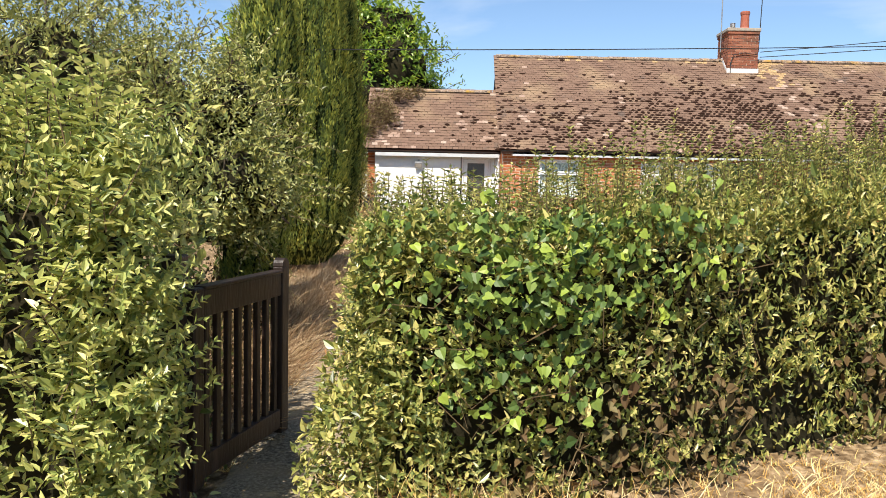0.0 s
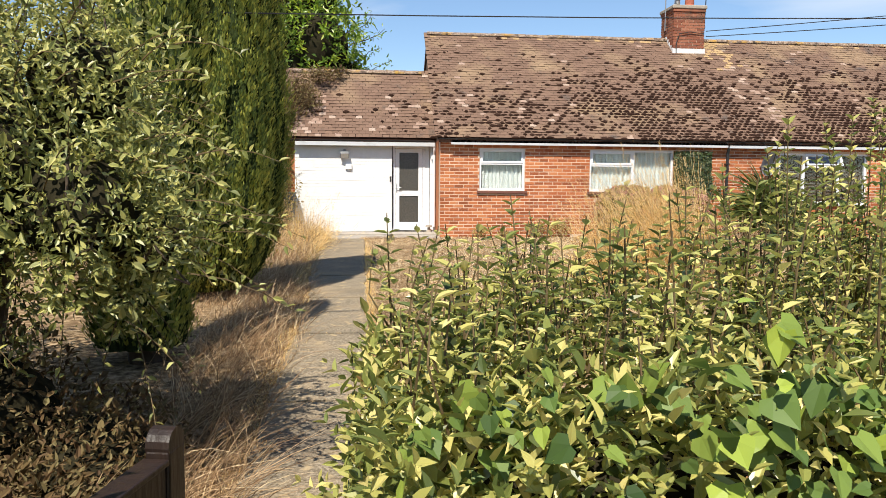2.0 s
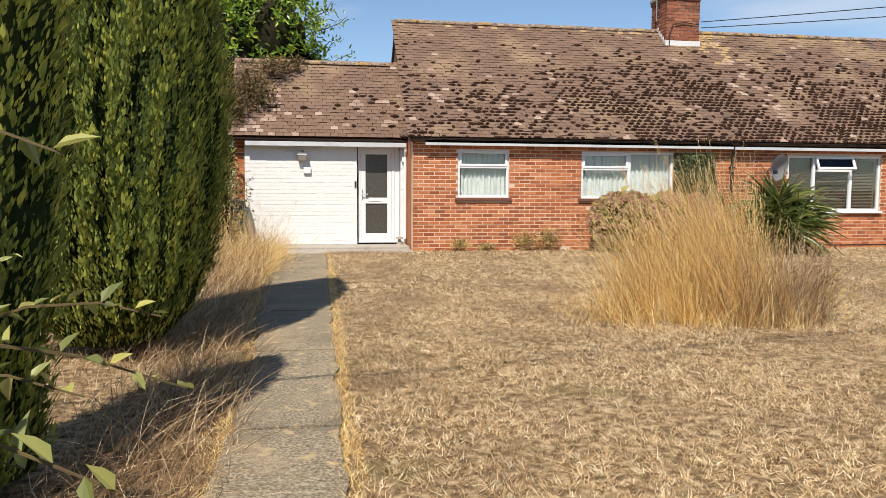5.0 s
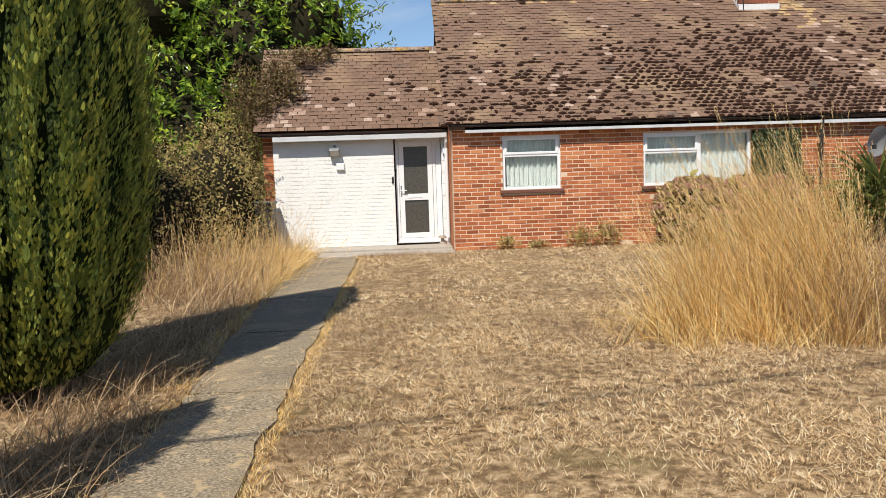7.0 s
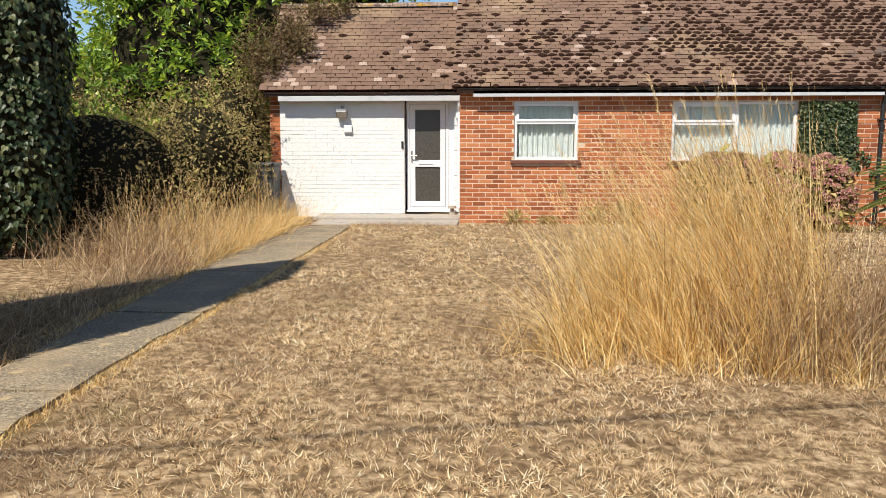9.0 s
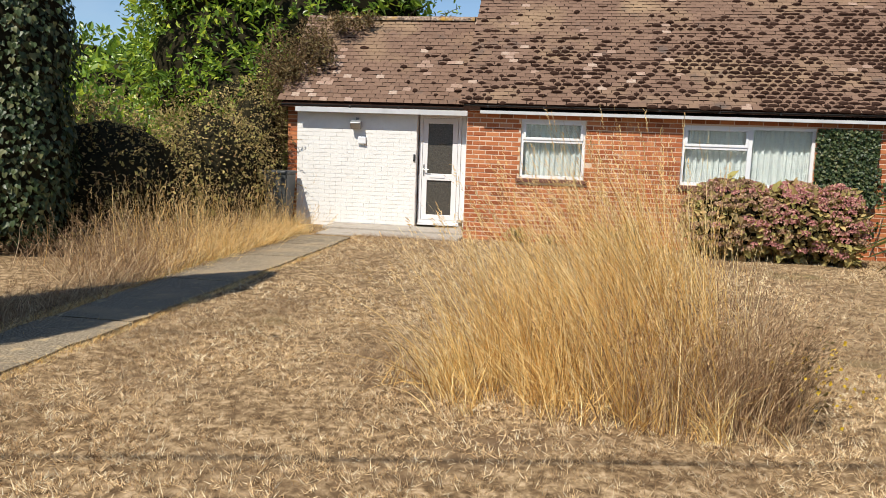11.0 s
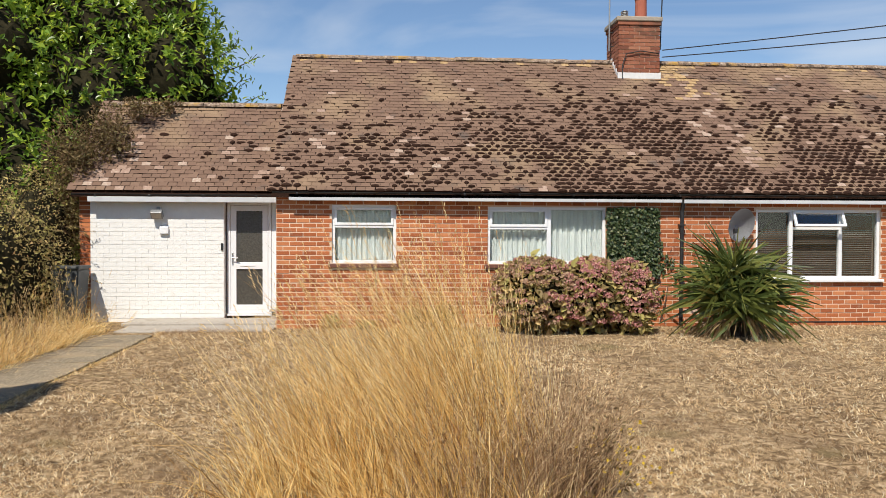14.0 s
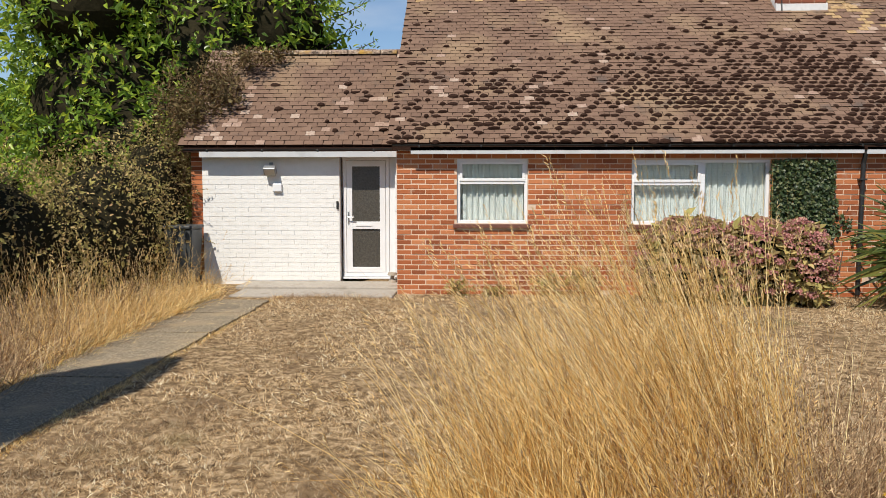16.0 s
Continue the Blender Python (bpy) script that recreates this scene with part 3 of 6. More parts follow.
                Q.append((o + i, o + j, o + k + j, o + k + i))
            for i in range(0, k, 2):
                Q.append((o + k + i, o + k + i + 1, o + k + (i + 2) % k, o + 2 * k))
            o += 2 * k + 1
        np_mesh("moss", np.array(V), np.array(Q), M_MOSS_DARK, root, "dark dried moss cushions", kind="stuff")
    return root


def moss_main(x, v, rng):
    """0 plain, 1 moss cushion, 2 pale, 3 orange with lichen."""
    d = 0.5 + 0.5 * math.sin(1.3 * x + 0.7) * math.sin(9 * v + 0.8 * x)
    streak = math.exp(-((x - 9.45 - 0.9 * (1 - v)) / 0.42) ** 2)
    right = min(1.0, max(0.38, (x - 2.0) / 5.0))
    if v > 0.62 and rng.random() < 0.75 * streak * min(1.0, (v - 0.62) / 0.25) or (v > 0.95 and rng.random() < 0.25):
        return 3
    if rng.random() < 0.008 + 0.22 * streak * (v > 0.15):
        return 2
    low = max(0.0, 0.80 - v)
    if rng.random() < 0.02 + right * (2.0 * low * (0.35 + d)) * (1.0 - 0.6 * streak):
        return 1
    patch = math.sin(2.1 * x + 0.4) * math.sin(13 * v + 1.0) > 0.72
    return 2 if rng.random() < (0.025 + 0.18 * patch) * (v < 0.5) else 0


def moss_annex(x, v, rng):
    if rng.random() < 0.05 + 0.25 * (v < 0.55 and x < -1.3):
        return 2
    return 1 if rng.random() < (0.13 if x > -0.2 and v < 0.65 else 0.02) else 0


roof_main = roof_slope("roof_main", MX0 - 0.05, MX1, EAVE_Y, EAVE_Z, RIDGE_Y, RIDGE_Z, "mossy brown clay-tiled roof of the bungalow", moss_main, 3,
                       lambda x, s: x < 6.2 and s < 1.0, 300)
roof_annex = roof_slope("roof_annex", -2.28, 1.44, 21.09, 2.70, 22.84, 4.52, "sun-bleached clay-tiled roof of the white annex", moss_annex, 4,
                        lambda x, s: x > -1.6 and s < 1.6, 300)


def back_slope(name, x0, x1, ry, rz, by, bz):
    bm = bmesh.new()
    vv = [bm.verts.new(p) for p in ((x0, ry, rz), (x1, ry, rz), (x1, by, bz), (x0, by, bz))]
    bm.faces.new(vv)
    for v in bmesh.ops.extrude_face_region(bm, geom=bm.faces[:])["geom"]:
        if isinstance(v, bmesh.types.BMVert):
            v.co.z -= 0.12
    bmesh.ops.recalc_face_normals(bm, faces=bm.faces)
    tagged(part(name, bm, M_TILE_J), "back slope of the clay-tiled roof", "roof", kind="structure")


back_slope("roof_main_back", MX0 - 0.05, MX1, RIDGE_Y, RIDGE_Z, 27.25, 2.6)
back_slope("roof_annex_back", -2.28, 1.44, 22.84, 4.52, 24.7, 2.7)


def ridge_run(name, x0, x1, y, z, label):
    root = thing(name, label=label, category="ridge tiles", kind="structure")
    n = int((x1 - x0) / 0.31)
    proto = bpy.data.meshes.new("ridge_tile")
    bm = bmesh.new()
    rings = []
    for x in (0.0, 0.3):
        ri = []
        for rad in (0.105, 0.09):
            for a in (np.linspace(-0.15, math.pi + 0.15, 8) if rad > 0.1 else np.linspace(math.pi + 0.15, -0.15, 8)):
                ri.append(bm.verts.new((x, rad * math.cos(a), rad * 0.75 * math.sin(a))))
        rings.append(ri)
    k = len(rings[0])
    for i in range(k):
        bm.faces.new((rings[0][i], rings[0][(i + 1) % k], rings[1][(i + 1) % k], rings[1][i]))
    bm.faces.new(rings[0][::-1])
    bm.faces.new(rings[1])
    bm.to_mesh(proto)
    bm.free()
    proto.materials.append(M_RIDGE)
    for i in range(n):
        o = new("ridge_tile", proto)
        o.matrix_world = pose(x0 + i * 0.31, y, z - 0.02 + RNG.normal() * 0.004, RNG.normal() * 1.5, RNG.normal() * 0.6, 0)
        o.parent = root


ridge_run("ridge_main", MX0 - 0.05, MX1, RIDGE_Y, RIDGE_Z, "lichen-crusted clay ridge tiles on the bungalow")
ridge_run("ridge_annex", -2.2, 1.40, 22.84, 4.52, "clay ridge tiles on the annex")

# fascias, the annex gutter and the dark shade strip of the main eaves
fas = thing("fascia", label="white-painted timber fascia board under the eaves", category="fascia", kind="structure")
part("board", boxed(1.70, 8.52, 20.05, 20.075, 2.505, 2.615, bevel=0.004), M_FASCIA, fas)
part("board", boxed(8.56, MX1, 20.05, 20.075, 2.495, 2.60, bevel=0.004), M_FASCIA, fas)
part("soffit", boxed(1.50, MX1, 20.076, FY + 0.006, 2.56, 2.575), M_FASCIA, fas)
part("board", boxed(-2.0, 1.42, 21.085, 21.11, 2.50, 2.595, bevel=0.004), M_FASCIA, fas)


def gutter(name, x0, x1, y, z, r, label):
    bm = bmesh.new()
    prof = [(r * math.cos(a), r * math.sin(a)) for a in np.linspace(math.pi, 2 * math.pi, 9)]
    prof += [(0.88 * r * math.cos(a), 0.88 * r * math.sin(a)) for a in np.linspace(2 * math.pi, math.pi, 9)]
    a = [bm.verts.new((x0, y + p, z + q)) for p, q in prof]
    b = [bm.verts.new((x1, y + p, z + q)) for p, q in prof]
    k = len(prof)
    for i in range(k):
        bm.faces.new((a[i], a[(i + 1) % k], b[(i + 1) % k], b[i]))
    bmesh.ops.recalc_face_normals(bm, faces=bm.faces)
    g = thing(name, label=label, category="gutter")
    part("trough", bm, M_BLACK, g)
    for x in np.arange(x0 + 0.4, x1, 0.95):
        part("bracket", boxed(x, x + 0.03, y - r, y + r, z - r - 0.012, z - 0.01, bevel=0.004), M_BLACK, g)
    return g


# On the main eaves the black trough stands for shade under the tile edge.
gutter("gutter", 1.42, MX1, 20.075, 2.652, 0.036, "slim black trough along the bungalow eaves for the shade under the tiles")
gutter("gutter", -2.28, 1.40, 21.11, 2.645, 0.036, "slim dark gutter along the annex eaves")

dp = thing("downpipe", label="black plastic downpipe on the brick front", category="downpipe")
part("pipe", tube([(8.56, 20.095, 2.60), (8.56, 20.10, 2.50), (8.56, 20.15, 2.36), (8.56, 20.16, 0.35)], 0.034, sides=10), M_BLACK, dp)
for z in (2.1, 1.2):
    part("clip", boxed(8.51, 8.61, 20.11, 20.225, z, z + 0.03, bevel=0.004), M_BLACK, dp)
dp2 = thing("downpipe", label="white downpipe in the corner beside the door", category="downpipe")
part("pipe", tube([(1.40, 21.115, 2.60), (1.41, 21.15, 2.42), (1.41, 21.22, 2.3), (1.41, 21.22, 0.5)], 0.033, sides=10), M_UPVC, dp2)


# ---- windows ----
def bar(bm, x0, x1, y0, y1, z0, z1):
    return box(bm, x0, x1, y0, y1, z0, z1, bevel=0.005)


def frame_part(name, x0, x1, z0, z1, w, y0, y1, parent, material=None):
    bm = bmesh.new()
    bar(bm, x0, x1, y0, y1, z0, z0 + w)
    bar(bm, x0, x1, y0, y1, z1 - w, z1)
    bar(bm, x0, x0 + w, y0 + 0.001, y1 - 0.001, z0 + w - 0.004, z1 - w + 0.004)
    bar(bm, x1 - w, x1, y0 + 0.001, y1 - 0.001, z0 + w - 0.004, z1 - w + 0.004)
    return part(name, bm, material or M_UPVC, parent)


def pane(x0, x1, z0, z1, y, parent, material=None):
    p = part("pane", boxed(x0, x1, y, y + 0.006, z0, z1), material or M_GLASS, parent)
    p.visible_shadow = False
    return p


def curtain(x0, x1, z0, z1, y, parent_label):
    """A gathered net curtain with a lace pattern of small dark openings."""
    c = thing("net_curtain", label=parent_label, category="curtain")
    nx = int((x1 - x0) / 0.012)
    xs = np.linspace(x0, x1, nx)
    f = 0.022 * np.sin(xs * 62 + 1.5 * np.sin(xs * 9)) + 0.008 * np.sin(xs * 140)
    V = np.concatenate([np.stack([xs, y + f * k, np.full(nx, z)], 1) for z, k in ((z0, 1.2), ((z0 + z1) / 2, 1.0), (z1, 0.7))])
    i = np.arange(nx - 1)[:, None]
    Q = np.concatenate([i + np.array([[0, 1, nx + 1, nx]]), i + nx + np.array([[0, 1, nx + 1, nx]])])
    np_mesh("cloth", V, Q, M_CURTAIN, c)
    P = []
    for x in np.arange(x0 + 0.02, x1 - 0.02, 0.034):
        for z in np.arange(z0 + 0.03, z1 - 0.03, 0.045):
            if math.sin(x * 31) * math.sin(z * 37 + x * 11) > -0.05:
                P.append((x + RNG.normal() * 0.004, y - 0.034, z + RNG.normal() * 0.005))
    P = np.array(P)
    V, Q = box_arrays(P, np.stack([RNG.uniform(0.003, 0.008, len(P)), np.full(len(P), 0.0008), RNG.uniform(0.006, 0.014, len(P))], 1))
    np_mesh("lace_motif", V, Q, M_LACE, c, "openwork lace pattern", kind="stuff")


def window(name, x0, x1, z0, z1, splits, label, sill=True):
    """A white casement window; splits: per light (x0, x1, z0, z1, has a sash frame)."""
    root = thing(name, label=label, category="window", kind="structure")
    frame_part("window_frame", x0, x1, z0, z1, 0.05, FY + 0.03, FY + 0.10, root)
    for a, b, c, d, sash in splits:
        if sash:
            frame_part("sash", a, b, c, d, 0.045, FY + 0.015, FY + 0.075, root)
            pane(a + 0.045, b - 0.045, c + 0.045, d - 0.045, FY + 0.05, root)
        else:
            pane(a, b, c, d, FY + 0.06, root)
    if sill:
        part("window_sill", boxed(x0 - 0.06, x1 + 0.06, FY - 0.05, FY + 0.03, z0 - 0.07, z0 - 0.006, bevel=0.008), M_SILL, root, "dark red tile sill")
    return root


x0, x1, z0, z1 = WINDOWS[0]
w1 = window("window_1", x0, x1, z0, z1, [(x0 + 0.04, x1 - 0.04, 2.09, z1 - 0.04, True), (x0 + 0.05, x1 - 0.05, z0 + 0.05, 2.05, False)], "white casement window with a top light and net curtains")
part("transom", boxed(x0 + 0.048, x1 - 0.048, FY + 0.028, FY + 0.098, 2.045, 2.095, bevel=0.005), M_UPVC, w1)
curtain(x0 + 0.03, x1 - 0.03, z0 + 0.03, z1 - 0.02, FY + 0.15, "white lace net curtain hanging behind the window")
x0, x1, z0, z1 = WINDOWS[1]
XM = 6.20
w2 = window("window_2", x0, x1, z0, z1, [(x0 + 0.04, XM - 0.03, 2.07, z1 - 0.04, True), (x0 + 0.05, XM - 0.035, z0 + 0.05, 2.03, False), (XM + 0.035, x1 - 0.05, z0 + 0.05, z1 - 0.05, False)],
            "wide white window with net curtains beside the hydrangea")
part("mullion", boxed(XM - 0.036, XM + 0.036, FY + 0.026, FY + 0.098, z0 + 0.048, z1 - 0.048, bevel=0.005), M_UPVC, w2)
part("transom", boxed(x0 + 0.048, XM - 0.038, FY + 0.028, FY + 0.098, 2.025, 2.075, bevel=0.005), M_UPVC, w2)
curtain(x0 + 0.03, x1 - 0.03, z0 + 0.03, z1 - 0.02, FY + 0.15, "white lace net curtain hanging behind the wide window")
x0, x1, z0, z1 = WINDOWS[2]
XA, XB = 10.62, 11.55
w3 = window("window_3", x0, x1, z0, z1, [(x0 + 0.05, XA - 0.03, z0 + 0.06, z1 - 0.05, False), (XA + 0.03, XB - 0.03, z0 + 0.06, 2.05, False), (XB + 0.03, x1 - 0.05, z0 + 0.06, z1 - 0.05, False)],
            "white three-part window with its top vent open", sill=False)
for xm in (XA, XB):
    part("mullion", boxed(xm - 0.032, xm + 0.032, FY + 0.026, FY + 0.098, z0 + 0.048, z1 - 0.048, bevel=0.005), M_UPVC, w3)
part("transom", boxed(XA + 0.033, XB - 0.033, FY + 0.028, FY + 0.098, 2.04, 2.09, bevel=0.005), M_UPVC, w3)
part("window_sill", boxed(x0 - 0.04, x1 + 0.04, FY - 0.07, FY + 0.10, z0 - 0.05, z0 - 0.003, bevel=0.008), M_UPVC, w3)
# open top vent, hinged at its head
vb = bmesh.new()
for d in ((0.0, 0.95, -0.02, 0.03, -0.30, -0.255), (0.0, 0.95, -0.02, 0.03, -0.045, 0.0), (0.0, 0.045, -0.019, 0.029, -0.258, -0.042), (0.905, 0.95, -0.019, 0.029, -0.258, -0.042)):
    bar(vb, *d)
vent = part("open_vent", vb, M_UPVC, w3, "white top vent standing open")
vent.matrix_world = pose(XA + 0.0, FY - 0.005, 2.37, -24, 0, 0)
vp = part("pane", boxed(0.045, 0.905, 0.0, 0.006, -0.255, -0.045), M_GLASS, vent)
vp.visible_shadow = False
bl = thing("venetian_blind", label="dark brown venetian blind behind the window", category="blind")
for i, z in enumerate(np.arange(z0 + 0.06, 2.04, 0.034)):
    o = part("slat", boxed(x0 + 0.05, x1 - 0.05, -0.017, 0.017, -0.0012, 0.0012), M_BLIND, bl)
    o.matrix_world = pose(0, FY + 0.16, z, 32, 0, 0)
part("head_rail", boxed(x0 + 0.05, x1 - 0.05, FY + 0.13, FY + 0.18, 2.30, 2.34), M_BLIND, bl)
part("slats_far", boxed(x0 + 0.05, XA - 0.03, FY + 0.15, FY + 0.154, 2.04, 2.30), M_BLIND, bl)

# ---- annex ----
DX0, DX1 = 0.36, 1.32
wall_an = wall_mesh("wall_annex", -2.03, 1.46, AY, AY + 0.22, 0.28, 2.62, [(DX0, DX1, 0.28, 2.56)], M_WHITE_BRICK, "white-painted brick wall of the annex")
tagged(part("wall_annex_corner", boxed(-2.24, -2.034, AY + 0.05, 24.6, 0.25, 2.62), M_MORTAR), "bare brick corner of the annex", "wall", kind="structure")
tagged(part("wall_annex_back", boxed(-2.03, 1.455, 24.4, 24.6, 0.25, 2.62), M_BRICK_J), "brick back wall of the annex", "wall", kind="structure")
ag = bmesh.new()
tri = [ag.verts.new(p) for p in ((-2.23, 21.25, 2.62), (-2.23, 24.5, 2.62), (-2.23, 22.84, 4.40))]
gf = ag.faces.new(tri)
for v in bmesh.ops.extrude_face_region(ag, geom=[gf])["geom"]:
    if isinstance(v, bmesh.types.BMVert):
        v.co.x += 0.2
bmesh.ops.recalc_face_normals(ag, faces=ag.faces)
tagged(part("wall_annex_gable", ag, M_BRICK_J), "brick gable of the annex", "wall", kind="structure")

door = thing("door_1", label="white half-glazed plastic front door, closed", category="door", kind="structure")
DY = AY + 0.13
frame_part("door_frame", DX0 + 0.03, 1.20, 0.44, 2.52, 0.06, DY, DY + 0.07, door)
part("threshold", boxed(DX0 + 0.02, 1.22, DY - 0.04, DY + 0.07, 0.40, 0.437, bevel=0.006), M_UPVC, door)
leaf = frame_part("leaf", DX0 + 0.095, 1.135, 0.505, 2.455, 0.10, DY + 0.004, DY + 0.056, door)
part("mid_rail", boxed(DX0 + 0.19, 1.04, DY + 0.006, DY + 0.054, 1.27, 1.40, bevel=0.006), M_UPVC, door)
pane(DX0 + 0.19, 1.04, 1.395, 2.36, DY + 0.03, door, M_DOORGLASS)
pane(DX0 + 0.19, 1.04, 0.60, 1.275, DY + 0.03, door, M_DOORGLASS)
part("letter_plate", boxed(0.62, 0.90, DY - 0.004, DY + 0.01, 1.32, 1.36, bevel=0.003), M_UPVC, door)
hd = part("door_handle", boxed(0.475, 0.50, DY - 0.012, DY + 0.004, 1.36, 1.58, bevel=0.004), M_ALU, door, "chrome lever handle")
part("lever", tube([(0.488, DY - 0.012, 1.48), (0.488, DY - 0.05, 1.48), (0.60, DY - 0.055, 1.478)], 0.009), M_ALU, hd)
sp = tagged(part("trim", boxed(1.205, 1.31, DY + 0.01, DY + 0.05, 0.40, 2.54, bevel=0.004), M_UPVC), "white cladding panel beside the door", "panel", kind="structure")
for i, z in enumerate(np.arange(0.52, 2.5, 0.235)):
    part("board", boxed(1.315, 1.455, AY - 0.012, AY + 0.003, z - 0.11, z + 0.11, bevel=0.004), M_UPVC, wall_an)
tagged(part("wall_hall", boxed(DX0, DX1, AY + 0.9, AY + 0.95, 0.3, 2.56), M_ROOM), "hall wall behind the door, coloured dark for an unlit hall", "wall", kind="structure")

bell = tagged(part("doorbell", boxed(0.305, 0.345, AY - 0.028, AY - 0.004, 1.62, 1.76, bevel=0.008), M_BLACK), "black doorbell camera on the white wall", "doorbell")
step = tagged(part("door_step", boxed(-1.25, 1.44, 20.55, AY - 0.002, 0.25, 0.375, bevel=0.015), M_SLAB), "worn concrete step before the door", "step")
tagged(part("apron", boxed(-1.1, 1.44, 19.75, 20.548, 0.25, 0.335, bevel=0.015), M_SLAB), "cracked concrete apron before the step", "paving", kind="structure")

lampo = thing("security_light", label="grey floodlight with a white sensor on the annex wall", category="wall lamp")
part("bracket", boxed(-0.84, -0.78, AY - 0.05, AY - 0.002, 2.30, 2.42, bevel=0.006), M_GREY_METAL, lampo)
hb = boxed(-0.105, 0.105, -0.05, 0.05, -0.075, 0.075, bevel=0.012)
head = part("head", hb, M_GREY_METAL, lampo)
head.matrix_world = pose(-0.81, AY - 0.12, 2.28, 35, 0, 0)
lens = part("lens", boxed(-0.085, 0.085, -0.056, -0.0505, -0.055, 0.055), M_ALU, head)
part("arm", tube([(-0.81, AY - 0.03, 2.33), (-0.81, AY - 0.09, 2.29)], 0.012), M_GREY_METAL, lampo)
part("sensor", boxed(-0.79, -0.63, AY - 0.06, AY - 0.002, 1.92, 2.06, bevel=0.015), M_UPVC, lampo, "white motion sensor box")
lant = thing("bell_box", label="small white alarm box high beside the door", category="alarm box")
part("case", boxed(1.34, 1.42, AY - 0.07, AY - 0.013, 2.18, 2.33, bevel=0.015), M_UPVC, lant)
ped = thing("boot_scraper", label="small grey stone planter beside the door", category="planter")
pbm = bmesh.new()
for a, b, z, zz in ((0.055, 0.075, 0.375, 0.42), (0.035, 0.035, 0.42, 0.50), (0.07, 0.085, 0.50, 0.545)):
    bmesh.ops.create_cone(pbm, cap_ends=True, segments=14, radius1=b, radius2=a, depth=zz - z, matrix=Matrix.Translation((1.28, AY - 0.14, (z + zz) / 2)))
part("body", pbm, M_CEMENT, ped)

# ---- chimney ----
CH = (8.29, 9.19, 23.10, 24.00)


def build_chimney():
    root = thing("chimney", label="weathered brick chimney stack with a red clay pot", category="chimney")
    xa, xb, ya, yb = CH
    part("core", boxed(xa + 0.015, xb - 0.015, ya + 0.015, yb - 0.015, 4.9, 6.52), M_MORTAR, root)
    C, H = [], []
    z, k = 5.3, 0
    while z < 6.50:
        off = 0.114 if k % 2 else 0.0
        for side in range(4):
            lo, hi = ((xa, xb) if side < 2 else (ya, yb))
            p = lo + 0.006 - off
            while p < hi - 0.02:
                a, b = max(p, lo), min(p + 0.217, hi)
                if b - a > 0.04:
                    m, h = (a + b) / 2, (b - a) / 2
                    j = RNG.normal() * 0.002
                    if side == 0:
                        C.append((m, ya + 0.03 + j, z)); H.append((h, 0.03, 0.0325))
                    elif side == 1:
                        C.append((m, yb - 0.03 + j, z)); H.append((h, 0.03, 0.0325))
                    elif side == 2:
                        C.append((xa + 0.03 + j, m, z)); H.append((0.0298, h, 0.0322))
                    else:
                        C.append((xb - 0.03 + j, m, z)); H.append((0.0298, h, 0.0322))
                p += 0.228
        z += COURSE
        k += 1
    V, Q = box_arrays(np.array(C), np.array(H))
    np_mesh("brickwork", V, Q, M_CHIM, root, "sooty red brickwork", kind="stuff")
    part("band", boxed(xa - 0.025, xb + 0.025, ya - 0.025, yb + 0.025, 6.42, 6.50, bevel=0.008), M_CHIM, root)
    cb = boxed(xa - 0.05, xb + 0.05, ya - 0.05, yb + 0.05, 6.50, 6.60, bevel=0.02)
    part("flaunching", cb, M_CEMENT, root, "lichen-stained cement cap")
    part("flashing", boxed(xa - 0.02, xb + 0.02, ya - 0.03, ya - 0.004, 5.20, 5.40, bevel=0.006), M_LEAD, root, "white-painted lead flashing")
    for s, xx in ((0, xa - 0.02), (1, xb + 0.005)):
        for i in range(5):
            part("flashing", boxed(xx, xx + 0.015, ya + i * 0.11 - 0.004, ya + i * 0.11 + 0.106, 5.22 + i * 0.095, 5.42 + i * 0.095), M_LEAD, root)
    pot = bmesh.new()
    prof = [(0.155, 6.58), (0.15, 6.66), (0.128, 6.70), (0.122, 7.05), (0.135, 7.08), (0.142, 7.13), (0.136, 7.17), (0.11, 7.17), (0.105, 6.9)]
    seg = 18
    rings = [[pot.verts.new((8.90 + r * math.cos(2 * math.pi * i / seg), 23.5 + r * math.sin(2 * math.pi * i / seg), z)) for i in range(seg)] for r, z in prof]
    for u, v in zip(rings, rings[1:]):
        for i in range(seg):
            pot.faces.new((u[i], u[(i + 1) % seg], v[(i + 1) % seg], v[i]))
    pot.faces.new(rings[-1])
    part("pot", pot, M_POT, root, "tall red clay chimney pot")
    cw = bmesh.new()
    for i in range(5):
        bmesh.ops.create_cone(cw, cap_ends=True, segments=14, radius1=0.085, radius2=0.07, depth=0.022, matrix=Matrix.Translation((8.52, 23.45, 6.66 + i * 0.035)))
    bmesh.ops.create_cone(cw, cap_ends=True, segments=12, radius1=0.05, radius2=0.05, depth=0.22, matrix=Matrix.Translation((8.52, 23.45, 6.69)))
    part("cowl", cw, M_ALU, root, "slatted metal flue cowl")
    return root


build_chimney()

for nm, x, zt, y in (("aerial_mast", 8.20, 7.9, 23.5), ("aerial_mast", 9.27, 7.9, 23.3)):
    a = thing(nm, label="thin metal aerial mast strapped to the chimney", category="aerial")
    part("pole", tube([(x, y, 5.95), (x + (0.0 if x < 9 else 0.06), y, zt)], 0.018 if x < 9 else 0.014), M_GREY_METAL if x < 9 else M_BLACK, a)
    for z in (6.05, 6.35):
        part("bracket", tube([(x, y, z), (8.30 if x < 9 else 9.18, y, z)], 0.014), M_BLACK, a)
    if x < 9:
        part("dipole", tube([(x - 0.22, y, 7.55), (x + 0.3, y, 7.55)], 0.01), M_GREY_METAL, a)
